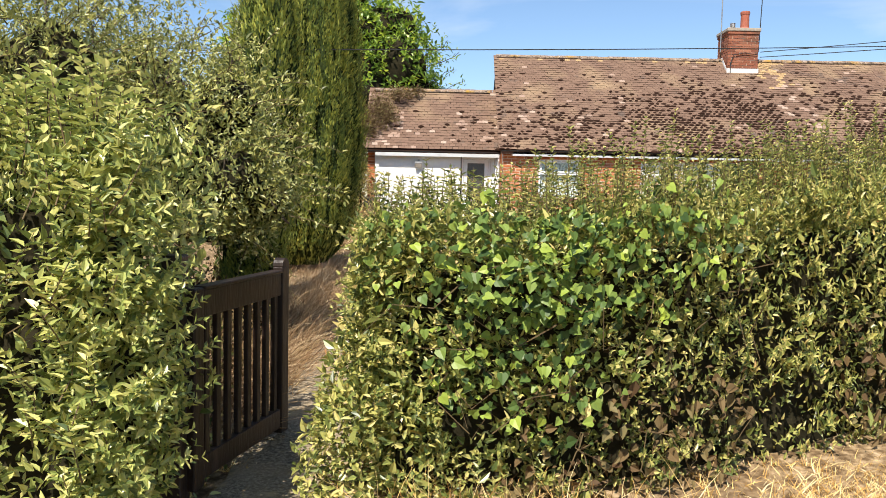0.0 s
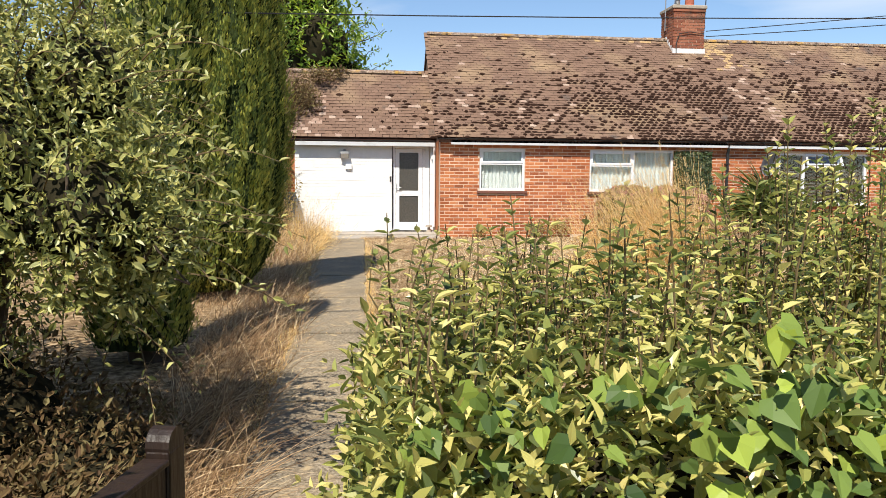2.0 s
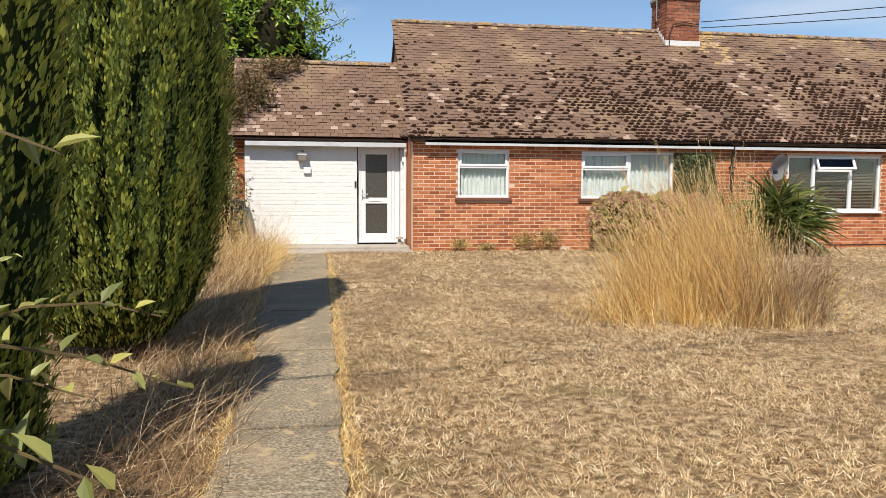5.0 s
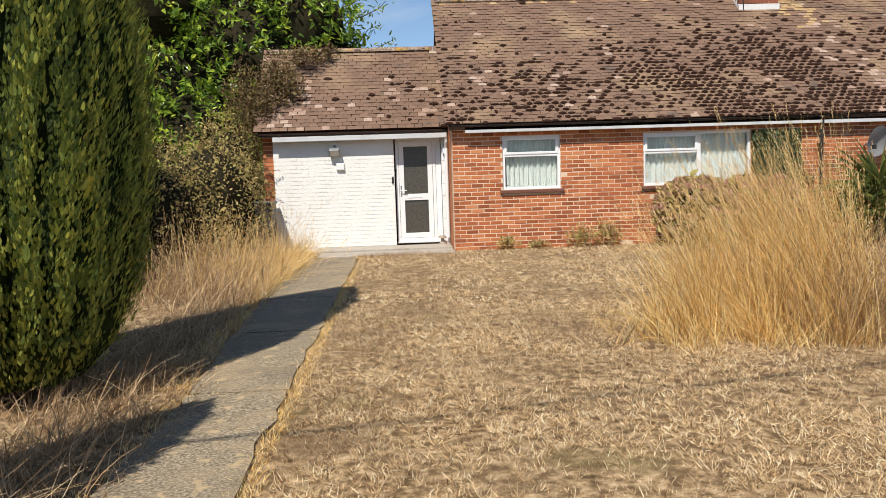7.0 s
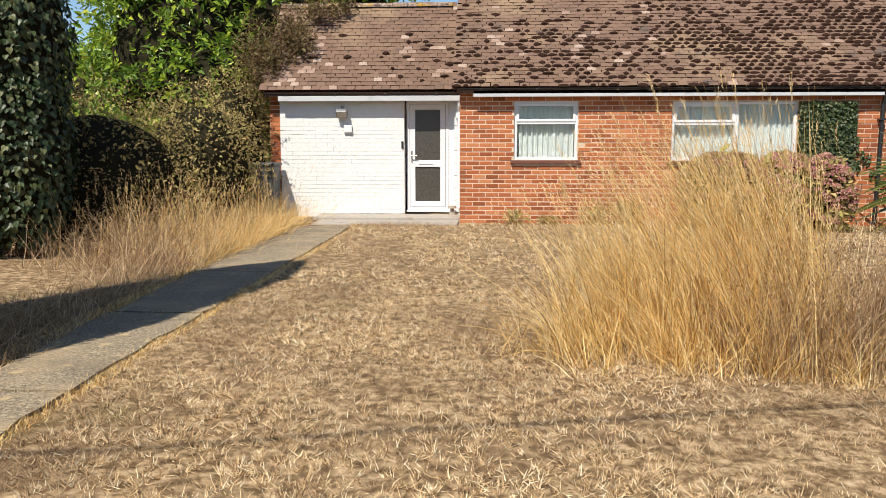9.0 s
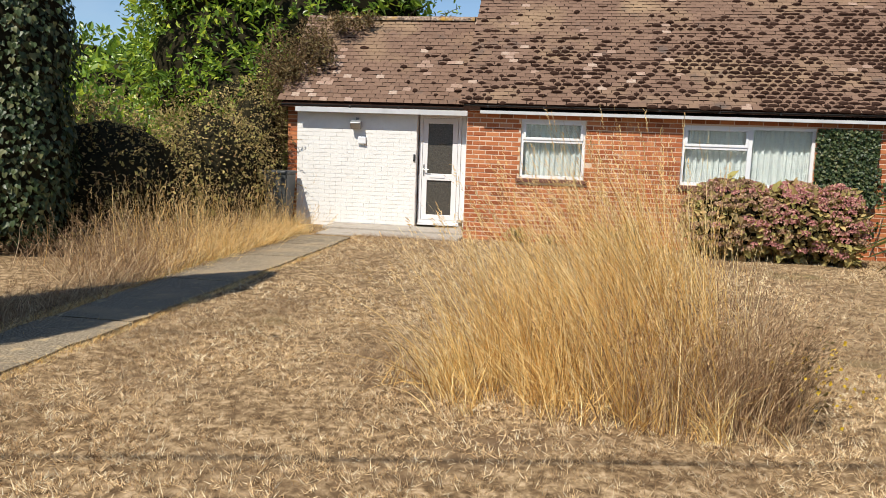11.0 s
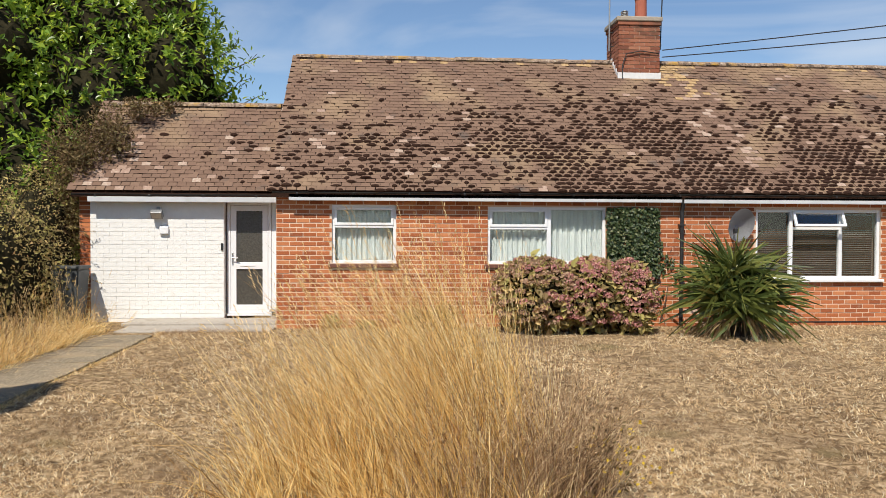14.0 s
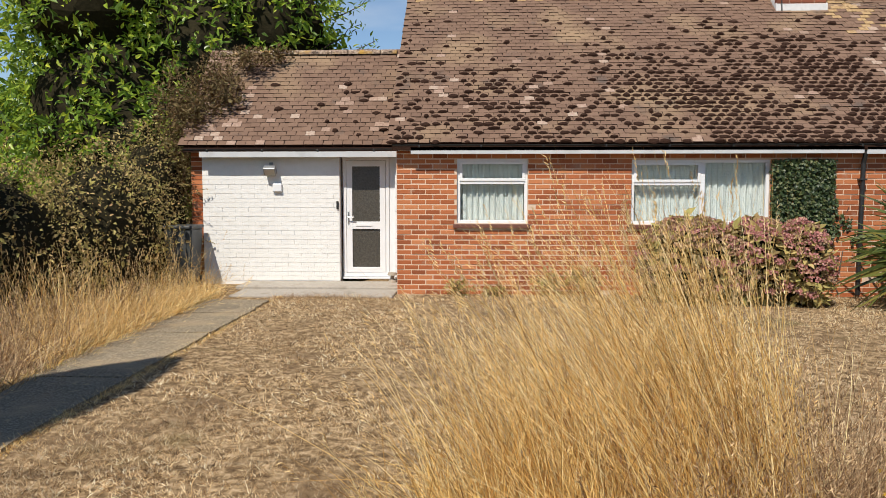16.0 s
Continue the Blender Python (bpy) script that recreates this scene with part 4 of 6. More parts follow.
fb = thing("chimney_cable", label="black cable looped round the chimney base", category="cable")
part("loop", tube([(9.27, 23.25, 6.05), (9.15, 23.07, 5.82), (8.75, 23.06, 5.86), (8.45, 23.06, 5.80), (8.36, 23.06, 5.55), (8.37, 23.05, 5.22), (8.45, 22.9, 5.12)], 0.012), M_BLACK, fb)


def cable(label, p, q, sag, r=0.011):
    p, q = Vector(p), Vector(q)
    pts = [p.lerp(q, i / 40) - Vector((0, 0, sag * 4 * (i / 40) * (1 - i / 40))) for i in range(41)]
    c = thing("overhead_cable", label=label, category="cable", group="overhead cables")
    part("wire", tube(pts, r, sides=6), M_BLACK, c)


cable("thin black overhead telephone cable crossing the garden", (-40, 3.8, 3.12), (45, 18.25, 8.0), 2.0, 0.0065)
cable("black overhead service cable high across the garden", (-30, 0.27, 5.5), (40, 14.27, 8.0), 0.3, 0.016)
cable("black overhead cable running from the chimney", (9.28, 23.2, 5.92), (40, 8.0, 8.6), 0.5)
cable("black overhead cable running from the chimney", (9.28, 23.2, 5.77), (40, 8.3, 7.85), 0.5)

# satellite dish
dish = thing("satellite_dish", label="grey mesh satellite dish on the brick wall", category="satellite dish")
db = bmesh.new()
rr = []
for j in range(7):
    r = 0.33 * j / 6
    rr.append([db.verts.new((r * math.cos(2 * math.pi * i / 24), -0.22 + 0.9 * r * r - 0.0, r * 0.9 * math.sin(2 * math.pi * i / 24))) for i in range(24)] if j else [db.verts.new((0, -0.22, 0))])
for i in range(24):
    db.faces.new((rr[0][0], rr[1][i], rr[1][(i + 1) % 24]))
for u, v in zip(rr[1:], rr[2:]):
    for i in range(24):
        db.faces.new((u[i], v[i], v[(i + 1) % 24], u[(i + 1) % 24]))
for v in list(db.verts):
    v.co.y = -0.22 - (v.co.y + 0.22) + 0.1
bmesh.ops.solidify(db, geom=db.faces[:], thickness=0.006)
d0 = part("reflector", db, M_DISH, dish)
d0.matrix_world = pose(9.45, FY - 0.12, 2.16, 12, 0, 25)
part("arm", tube([(9.45, FY - 0.12, 1.93), (9.38, FY - 0.42, 2.0)], 0.012), M_GREY_METAL, dish)
part("receiver", boxed(9.35, 9.41, FY - 0.47, FY - 0.37, 1.97, 2.05, bevel=0.01), M_BLACK, dish)
part("bracket", tube([(9.45, FY, 2.05), (9.45, FY - 0.25, 2.1)], 0.02), M_GREY_METAL, dish)

tagged(part("damp_course", boxed(9.2, 14.0, FY - 0.012, FY - 0.0045, 0.365, 0.385), M_BLACK), "thin dark damp course line near the wall's foot", "trim", kind="structure")

wb = thing("wheelie_bin", label="dark grey wheelie bin standing at the annex corner", category="bin")
M_BIN = mat("bin_plastic", [(0.3, (0.05, 0.055, 0.055)), (0.7, (0.085, 0.09, 0.09))], 0.5, 6, coord="World")
wbm = bmesh.new()
lo = [wbm.verts.new((-2.24 + sx * 0.19, 20.92 + sy * 0.2, 0.34)) for sx, sy in ((-1, -1), (1, -1), (1, 1), (-1, 1))]
hi = [wbm.verts.new((-2.24 + sx * 0.24, 20.92 + sy * 0.26, 1.30)) for sx, sy in ((-1, -1), (1, -1), (1, 1), (-1, 1))]
wbm.faces.new(lo[::-1])
wbm.faces.new(hi)
for k in range(4):
    wbm.faces.new((lo[k], lo[(k + 1) % 4], hi[(k + 1) % 4], hi[k]))
bmesh.ops.bevel(wbm, geom=wbm.edges[:], offset=0.02, segments=2, affect='EDGES')
part("body", wbm, M_BIN, wb)
part("lid", boxed(-2.50, -1.98, 20.64, 21.2, 1.302, 1.36, bevel=0.02), M_BIN, wb)
part("handle", tube([(-2.45, 21.22, 1.28), (-2.03, 21.22, 1.28)], 0.015), M_BIN, wb)
for wx in (-2.46, -2.02):
    whb = bmesh.new()
    bmesh.ops.create_cone(whb, cap_ends=True, segments=16, radius1=0.10, radius2=0.10, depth=0.04, matrix=Matrix.Translation((wx, 21.12, 0.40)) @ Euler((0, math.pi / 2, 0)).to_matrix().to_4x4())
    part("wheel", whb, M_BLACK, wb)

# ---- plants ----


def shell(ells, n, depth=0.25, amp=0.10, scale=2.0, zmin=0.1, gap=None):
    """Points and outward normals in the outer layer of a union of ellipsoids (centre, radii)."""
    E = [(np.array(c, float), np.array(r, float)) for c, r in ells]
    area = np.array([(r[0] * r[1] + r[1] * r[2] + r[0] * r[2]) for _, r in E])
    pick = RNG.choice(len(E), n, p=area / area.sum())
    C = np.array([c for c, _ in E])[pick]
    R = np.array([r for _, r in E])[pick]
    U = rand_dirs(n)
    base = C + U * R
    P = C + U * R * (1 - depth * RNG.random(n)[:, None] ** 1.6 + amp * lump(base, scale, 0.7)[:, None])
    N = unit(U / R)
    keep = P[:, 2] > zmin
    for i, (c, r) in enumerate(E):
        q = np.linalg.norm((P - c) / r, axis=1)
        keep &= (pick == i) | (q > 1 - depth * 1.2)
    if gap:
        keep &= lump(P, gap[0], 2.1) > gap[1]
    return P[keep], N[keep]


def hedge_shell(x0, x1, y0, y1, z0, z1, n, depth=0.16, amp=0.06, faces=(1, 1, 1, 1, 1)):
    """Points and normals in the outer layer of a clipped hedge; faces: front, back, left, right, top."""
    A = np.array([(x1 - x0) * (z1 - z0), (x1 - x0) * (z1 - z0), (y1 - y0) * (z1 - z0), (y1 - y0) * (z1 - z0), (x1 - x0) * (y1 - y0)]) * np.array(faces)
    k = RNG.choice(5, n, p=A / A.sum())
    P = np.stack([RNG.uniform(x0, x1, n), RNG.uniform(y0, y1, n), RNG.uniform(z0, z1, n)], 1)
    nn = np.array([(0, -1, 0.25), (0, 1, 0.2), (-1, 0, 0.2), (1, 0, 0.2), (0, 0, 1)], float)
    N = unit(nn[k])
    for i, (ax, v) in enumerate(((1, y0), (1, y1), (0, x0), (0, x1), (2, z1))):
        P[k == i, ax] = v
    # rounded shoulders
    t = np.clip((P[:, 2] - (z1 - 0.25)) / 0.25, 0, 1) ** 2 * 0.12
    P[:, 1] += np.where(k == 0, t, np.where(k == 1, -t, 0))
    P[:, 0] += np.where(k == 2, t, np.where(k == 3, -t, 0))
    d = -depth * RNG.random(n) ** 1.4 + amp * lump(P, 3.2, 1.3) + 0.8 * amp * lump(P, 9.0, 0.4) + 0.5 * amp * lump(P, 21.0, 1.9)
    return P + N * d[:, None], N


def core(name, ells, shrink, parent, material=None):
    """A lumpy solid core well inside the leaves, near-black in place of deep shade."""
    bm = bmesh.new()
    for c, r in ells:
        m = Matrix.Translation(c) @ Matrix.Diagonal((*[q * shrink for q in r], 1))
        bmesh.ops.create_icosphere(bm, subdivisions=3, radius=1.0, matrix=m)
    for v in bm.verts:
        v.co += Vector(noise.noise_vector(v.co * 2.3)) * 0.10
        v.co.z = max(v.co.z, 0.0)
    return tagged(part(name, bm, material or M_CORE, parent, "solid near-black core, coloured for the shade among the leaves"), kind="stuff")


def leaf_mass(name, P, N, size, ratio, material, parent, up=0.3, out=0.5, rnd=0.7, spread=0.3, curl=0.15, label=""):
    n = len(P)
    D = N * out + np.array([0, 0, up]) + rand_dirs(n) * rnd
    F = N * 0.7 + np.array([0, 0, 0.45]) + rand_dirs(n) * 0.6
    L = size * np.exp(RNG.normal(size=n) * spread)
    V, Q = leaf_arrays(P, D, F, L, L * ratio * RNG.uniform(0.8, 1.2, n), curl=curl)
    return np_mesh(name, V, Q, material, parent, label, kind="stuff")


def sprig_mass(name, P, N, k, length, size, ratio, material, parent, up=0.6, rnd=0.5):
    """Short leafy sprigs: k leaves in crossed pairs along each, smaller towards the tip."""
    m = len(P)
    D = unit(unit(N) * 0.6 + np.array([0, 0, up]) + rand_dirs(m) * rnd)
    A = unit(np.cross(D, rand_dirs(m)))
    B = np.cross(D, A)
    H = length * RNG.uniform(0.6, 1.25, m)
    i = np.arange(k)
    s = np.repeat((i // 2 + 0.5) / ((k + 1) // 2), 1)[None, :, None]
    ang = ((i // 2) * 1.571 + (i % 2) * math.pi)[None, :] + RNG.uniform(-0.35, 0.35, (m, k))
    rad = A[:, None] * np.cos(ang)[..., None] + B[:, None] * np.sin(ang)[..., None]
    LP = P[:, None] + D[:, None] * (H[:, None, None] * s)
    LD = D[:, None] * (0.35 + 0.75 * s) + rad * 0.85
    LN = D[:, None] * 0.8 - rad * 0.35 + np.array([0, 0, 0.45])
    L = (size * (1.1 - 0.5 * s[..., 0]) * RNG.uniform(0.75, 1.2, (m, k))).ravel()
    n = m * k
    V, Q = leaf_arrays(LP.reshape(n, 3), LD.reshape(n, 3) + rand_dirs(n) * 0.15, LN.reshape(n, 3) + rand_dirs(n) * 0.2, L, L * ratio * RNG.uniform(0.85, 1.15, n), curl=0.16)
    return np_mesh(name, V, Q, material, parent, kind="stuff")


def twigs(name, starts, ends, r, material, parent, amp=0.04, n=4):
    bm = bmesh.new()
    for a, b in zip(starts, ends):
        tube_bm(bm, wiggle(a, b, n, amp), r, r * 0.35, 4)
    return tagged(part(name, bm, material, parent), kind="stuff")


def shoots(P, H, parent, size=0.041, material=None, lean=0.12):
    """Upright young shoots with pairs of leaves."""
    bm = bmesh.new()
    LP, LD, LN = [], [], []
    for p, h in zip(P, H):
        tip = p + np.array([RNG.normal() * lean * h, RNG.normal() * lean * h, h])
        mid = (p + tip) / 2 + RNG.normal(size=3) * 0.015
        tube_bm(bm, [p, mid, tip], 0.0032, 0.0014, 4)
        k = int(h / 0.024)
        for i in range(k):
            s = 0.15 + 0.85 * i / k
            q = p * (1 - s) + tip * s if s > 0.5 else p * (1 - s) + tip * s
            a = i * 1.571 + RNG.uniform(-0.4, 0.4)
            for b in (a, a + math.pi):
                LP.append(q)
                LD.append((math.cos(b), math.sin(b), 0.35 + 0.9 * s * RNG.random()))
                LN.append((-0.4 * math.cos(b), -0.4 * math.sin(b), 1.0))
    tagged(part("shoot_growth", bm, M_STEM, parent, "thin brown shoots"), kind="stuff")
    LP, LD, LN = np.array(LP), np.array(LD, float), np.array(LN, float)
    L = size * RNG.uniform(0.55, 1.15, len(LP))
    V, Q = leaf_arrays(LP, LD, LN + rand_dirs(len(LP)) * 0.3, L, L * 0.50, curl=0.2)
    np_mesh("shoot_leaves", V, Q, material or M_PRIVET, parent, kind="stuff")


def sprays(P, D, H, parent, size, material, name="spray_leaves"):
    """Arching side sprays: from P along D for H metres, drooping, with alternate leaves."""
    bm = bmesh.new()
    LP, LD = [], []
    for p, d, hh in zip(P, unit(D), H):
        side = unit(np.cross(d, RNG.normal(size=3))[None])[0]
        pts = [p + d * hh * q + side * 0.10 * hh * q * q - np.array([0, 0, 0.35 * hh]) * q * q for q in (0, 0.35, 0.7, 1.0)]
        tube_bm(bm, pts, 0.004, 0.0015, 4)
        for q in np.arange(0.15, 1.02, 0.030 / hh):
            c = p + d * hh * q + side * 0.10 * hh * q * q - np.array([0, 0, 0.35 * hh]) * q * q
            LP.append(c)
            LD.append(d * 0.5 + RNG.normal(size=3) * 0.7 + np.array([0, 0, 0.25]))
    tagged(part("spray_growth", bm, M_STEM, parent), kind="stuff")
    LP, LD = np.array(LP), np.array(LD)
    L = size * RNG.uniform(0.65, 1.2, len(LP))
    V, Q = leaf_arrays(LP, LD, rand_dirs(len(LP)) * 0.6 + np.array([-0.2, -0.4, 0.8]), L, L * 0.42, curl=0.2)
    np_mesh(name, V, Q, material, parent, kind="stuff")


def build_hedge_right():
    root = thing("hedge", label="overgrown privet hedge with ivy beside the gate", category="hedge")
    X0, X1, Y0, Y1, Z1 = -0.36, 11.0, 3.05, 4.05, 1.30
    # Solid inner block, near-black to put deep shade behind the hedge leaves.
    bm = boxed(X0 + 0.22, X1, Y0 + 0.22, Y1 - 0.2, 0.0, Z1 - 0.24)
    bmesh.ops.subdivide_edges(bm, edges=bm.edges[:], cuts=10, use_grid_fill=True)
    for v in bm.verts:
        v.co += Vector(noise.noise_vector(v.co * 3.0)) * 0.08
    part("twig_mass", bm, M_CORE, root, "solid near-black core, coloured for the shade among the leaves")
    P, N = hedge_shell(X0, 3.6, Y0, Y1, 0.06, Z1, 62000, depth=0.22, amp=0.07)
    low = P[:, 2] < 0.55
    keep = ~low | (RNG.random(len(P)) < 0.75)
    P, N = P[keep], N[keep]
    leaf_mass("leaves", P[::4], N[::4], 0.038, 0.42, M_PRIVET, root, up=0.45)
    sprig_mass("leaves", P[1::11] - N[1::11] * 0.07, N[1::11], 10, 0.14, 0.045, 0.42, M_PRIVET, root)
    P, N = hedge_shell(3.5, X1, Y0, Y1, 0.06, Z1, 26000, depth=0.2, amp=0.07)
    leaf_mass("leaves", P, N, 0.055, 0.45, M_PRIVET, root, up=0.45)
    # ivy over the front and shoulder
    n = 6500
    P, N = hedge_shell(X0 + 0.05, 1.9, Y0 - 0.03, Y1, 0.35, Z1 + 0.03, n, depth=0.10, amp=0.06, faces=(1, 0, 0.5, 0, 0.3))
    w = lump(P, 1.6, 0.3) * 0.5 + 1.05 - 1.1 * np.abs(P[:, 0] - 0.55) - 1.2 * np.abs(P[:, 2] - 1.0) * (P[:, 2] < 1.0) - 4.0 * np.maximum(P[:, 1] - 3.25, 0)
    k = RNG.random(n) < np.clip(w, 0, 1)
    P, N = P[k] + N[k] * 0.03, N[k]
    D = np.array([0, 0, -0.55]) + rand_dirs(len(P)) * 0.7 + N * 0.25
    F = N + np.array([0, 0, 0.4]) + rand_dirs(len(P)) * 0.75
    V, Q = ivy_arrays(P, D, F, 0.022 + 0.036 * RNG.random(len(P)) ** 1.3)
    np_mesh("ivy_leaves", V, Q, M_IVY, root, "broad glossy ivy leaves", kind="stuff")
    S = np.stack([RNG.uniform(0.0, 1.6, 26), np.full(26, Y0 - 0.03), RNG.uniform(0.35, 1.2, 26)], 1)
    twigs("ivy_vine", S, S + np.stack([RNG.normal(size=26) * 0.22, RNG.uniform(-0.06, 0.02, 26), RNG.uniform(-0.4, -0.1, 26)], 1), 0.004, M_STEM, root)
    # dead leaves low on the front
    n = 1100
    P, N = hedge_shell(0.3, 4.5, Y0 - 0.02, Y1, 0.1, 0.75, n, depth=0.1, faces=(1, 0, 0, 0, 0))
    k = lump(P, 1.9, 4.0) > 0.05
    leaf_mass("dead_leaves", P[k], N[k], 0.05, 0.6, M_CREEPER, root, up=-0.3, label="withered brown leaves")
    skirt = [((-0.32, 3.35, 0.38), (0.24, 0.36, 0.42)), ((-0.28, 3.7, 0.40), (0.20, 0.3, 0.42)), ((-0.26, 3.1, 0.28), (0.32, 0.24, 0.34))]
    P, N = shell(skirt, 5200, depth=0.3, amp=0.15, scale=5.0, zmin=0.08)
    leaf_mass("skirt_leaves", P, N, 0.036, 0.45, M_PRIVET, root, up=0.2)
    n = 1150
    S = np.stack([RNG.uniform(X0 + 0.05, 5.2, n), RNG.uniform(Y0 + 0.12, Y1, n), RNG.uniform(Z1 - 0.12, Z1, n)], 1)
    shoots(S, (RNG.uniform(0.12, 0.40, n) + 0.16 * (S[:, 1] > 3.65) * RNG.random(n)) * (0.8 + 0.35 * np.clip(lump(S, 2.0), -1, 1)) * np.where(S[:, 0] < -0.12, 0.7, 1.0), root, size=0.035)
    n = 46
    S = np.stack([RNG.uniform(-0.38, -0.26, n), RNG.uniform(3.2, 4.15, n), RNG.uniform(0.55, 0.95, n)], 1)
    shoots(S, RNG.uniform(0.22, 0.42, n), root, size=0.042, lean=0.08)
    shear(root)


def shear(root):
    """The right-hand hedge draws back from the verge as it runs on."""
    for ob in root.children:
        co = np.empty(len(ob.data.vertices) * 3, dtype=np.float32)
        ob.data.vertices.foreach_get("co", co)
        co = co.reshape(-1, 3)
        d = np.maximum(co[:, 0] - 0.5, 0)
        co[:, 1] += 0.48 * d
        co[:, 2] *= 1 + 0.09 * np.minimum(d, 2.6)
        ob.data.vertices.foreach_set("co", co.ravel())
        ob.data.update()


def build_hedge_left():
    root = thing("hedge", label="thick green privet hedge on the gate's other side", category="hedge")
    X0, X1, Y0, Y1, Z1 = -5.0, -1.03, 2.35, 3.5, 1.58
    # Dark solid filling; its colour supplies the shade deep in this hedge.
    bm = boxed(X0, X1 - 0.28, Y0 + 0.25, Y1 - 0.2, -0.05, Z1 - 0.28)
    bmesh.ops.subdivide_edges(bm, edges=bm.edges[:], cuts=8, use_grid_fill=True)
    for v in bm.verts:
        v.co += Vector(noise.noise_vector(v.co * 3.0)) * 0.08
    part("twig_mass", bm, M_CORE, root, "solid near-black core, coloured for the shade among the leaves")
    P, N = hedge_shell(-3.0, X1, Y0, Y1, 0.0, Z1, 48000, depth=0.24, amp=0.10)
    leaf_mass("leaves", P[::4], N[::4], 0.042, 0.42, M_GOLDPRIVET, root, up=0.6)
    P, N = shell([((-1.10, 2.55, 0.80), (0.25, 0.25, 0.80))], 1500, depth=0.3, amp=0.12, scale=5.0, zmin=0.05)
    sprig_mass("leaves", P[::4] - N[::4] * 0.06, N[::4], 10, 0.15, 0.052, 0.40, M_GOLDPRIVET, root, up=0.5)
    sprig_mass("leaves", P[1::9] - N[1::9] * 0.09, N[1::9], 10, 0.17, 0.055, 0.40, M_GOLDPRIVET, root, up=0.5)
    P, N = hedge_shell(X0, -3.0, Y0, Y1, 0.0, Z1, 9000, depth=0.2, amp=0.10)
    leaf_mass("leaves", P, N, 0.06, 0.45, M_GOLDPRIVET, root, up=0.6)
    n = 240
    S = np.stack([RNG.uniform(-3.2, X1 - 0.1, n), RNG.uniform(Y0 + 0.05, Y1, n), RNG.uniform(Z1 - 0.15, Z1, n)], 1)
    shoots(S, RNG.uniform(0.12, 0.38, n), root, size=0.055, material=M_GOLDPRIVET)
    n = 220
    S = np.stack([RNG.uniform(-3.0, X1, n), RNG.uniform(Y0 - 0.08, Y0 + 0.05, n), RNG.uniform(0.2, Z1 - 0.2, n)], 1)
    shoots(S, RNG.uniform(0.10, 0.24, n), root, size=0.055, lean=0.5, material=M_GOLDPRIVET)


def bush(name, ells, n, size, ratio, material, label, category="shrub", shrink=0.72, depth=0.35, amp=0.12, scale=2.0, gap=None, trunk=None, arch=0, sprig=False, **kw):
    root = thing(name, label=label, category=category)
    if shrink:
        core("twig_mass", ells, shrink, root)
    P, N = shell(ells, n, depth, amp, scale, gap=gap)
    if sprig:
        leaf_mass("leaves", P[::4], N[::4], size, ratio, material, root, **kw)
        sprig_mass("leaves", P[1::12] - N[1::12] * 0.06, N[1::12], 9, 0.15, size * 1.1, ratio, material, root, up=0.35, rnd=0.7)
    else:
        leaf_mass("leaves", P, N, size, ratio, material, root, **kw)
    if arch:
        k = RNG.choice(np.nonzero((N[:, 0] > -0.2) & (N[:, 1] < 0.4) & (P[:, 2] > 0.8))[0], arch)
        sprays(P[k], N[k] + np.array([0.15, -0.1, 0.35]) + rand_dirs(arch) * 0.4, RNG.uniform(0.2, 0.5, arch), root, size * 1.15, material)
    m = max(8, len(P) // 500)
    idx = RNG.choice(len(P), m)
    cs = np.array([c for c, _ in ells], float)
    near = cs[np.argmin(np.linalg.norm(P[idx][:, None] - cs[None], axis=2), axis=1)]
    twigs("branch_growth", near * 0.55 + P[idx] * 0.45, P[idx], 0.012 if shrink else 0.004, M_BARK, root, amp=0.05)
    if trunk:
        bm = bmesh.new()
        for a, b, r in trunk:
            tube_bm(bm, wiggle(a, b, 6, 0.06), r, r * 0.5, 8)
        part("trunk", bm, M_BARK, root)
    return root


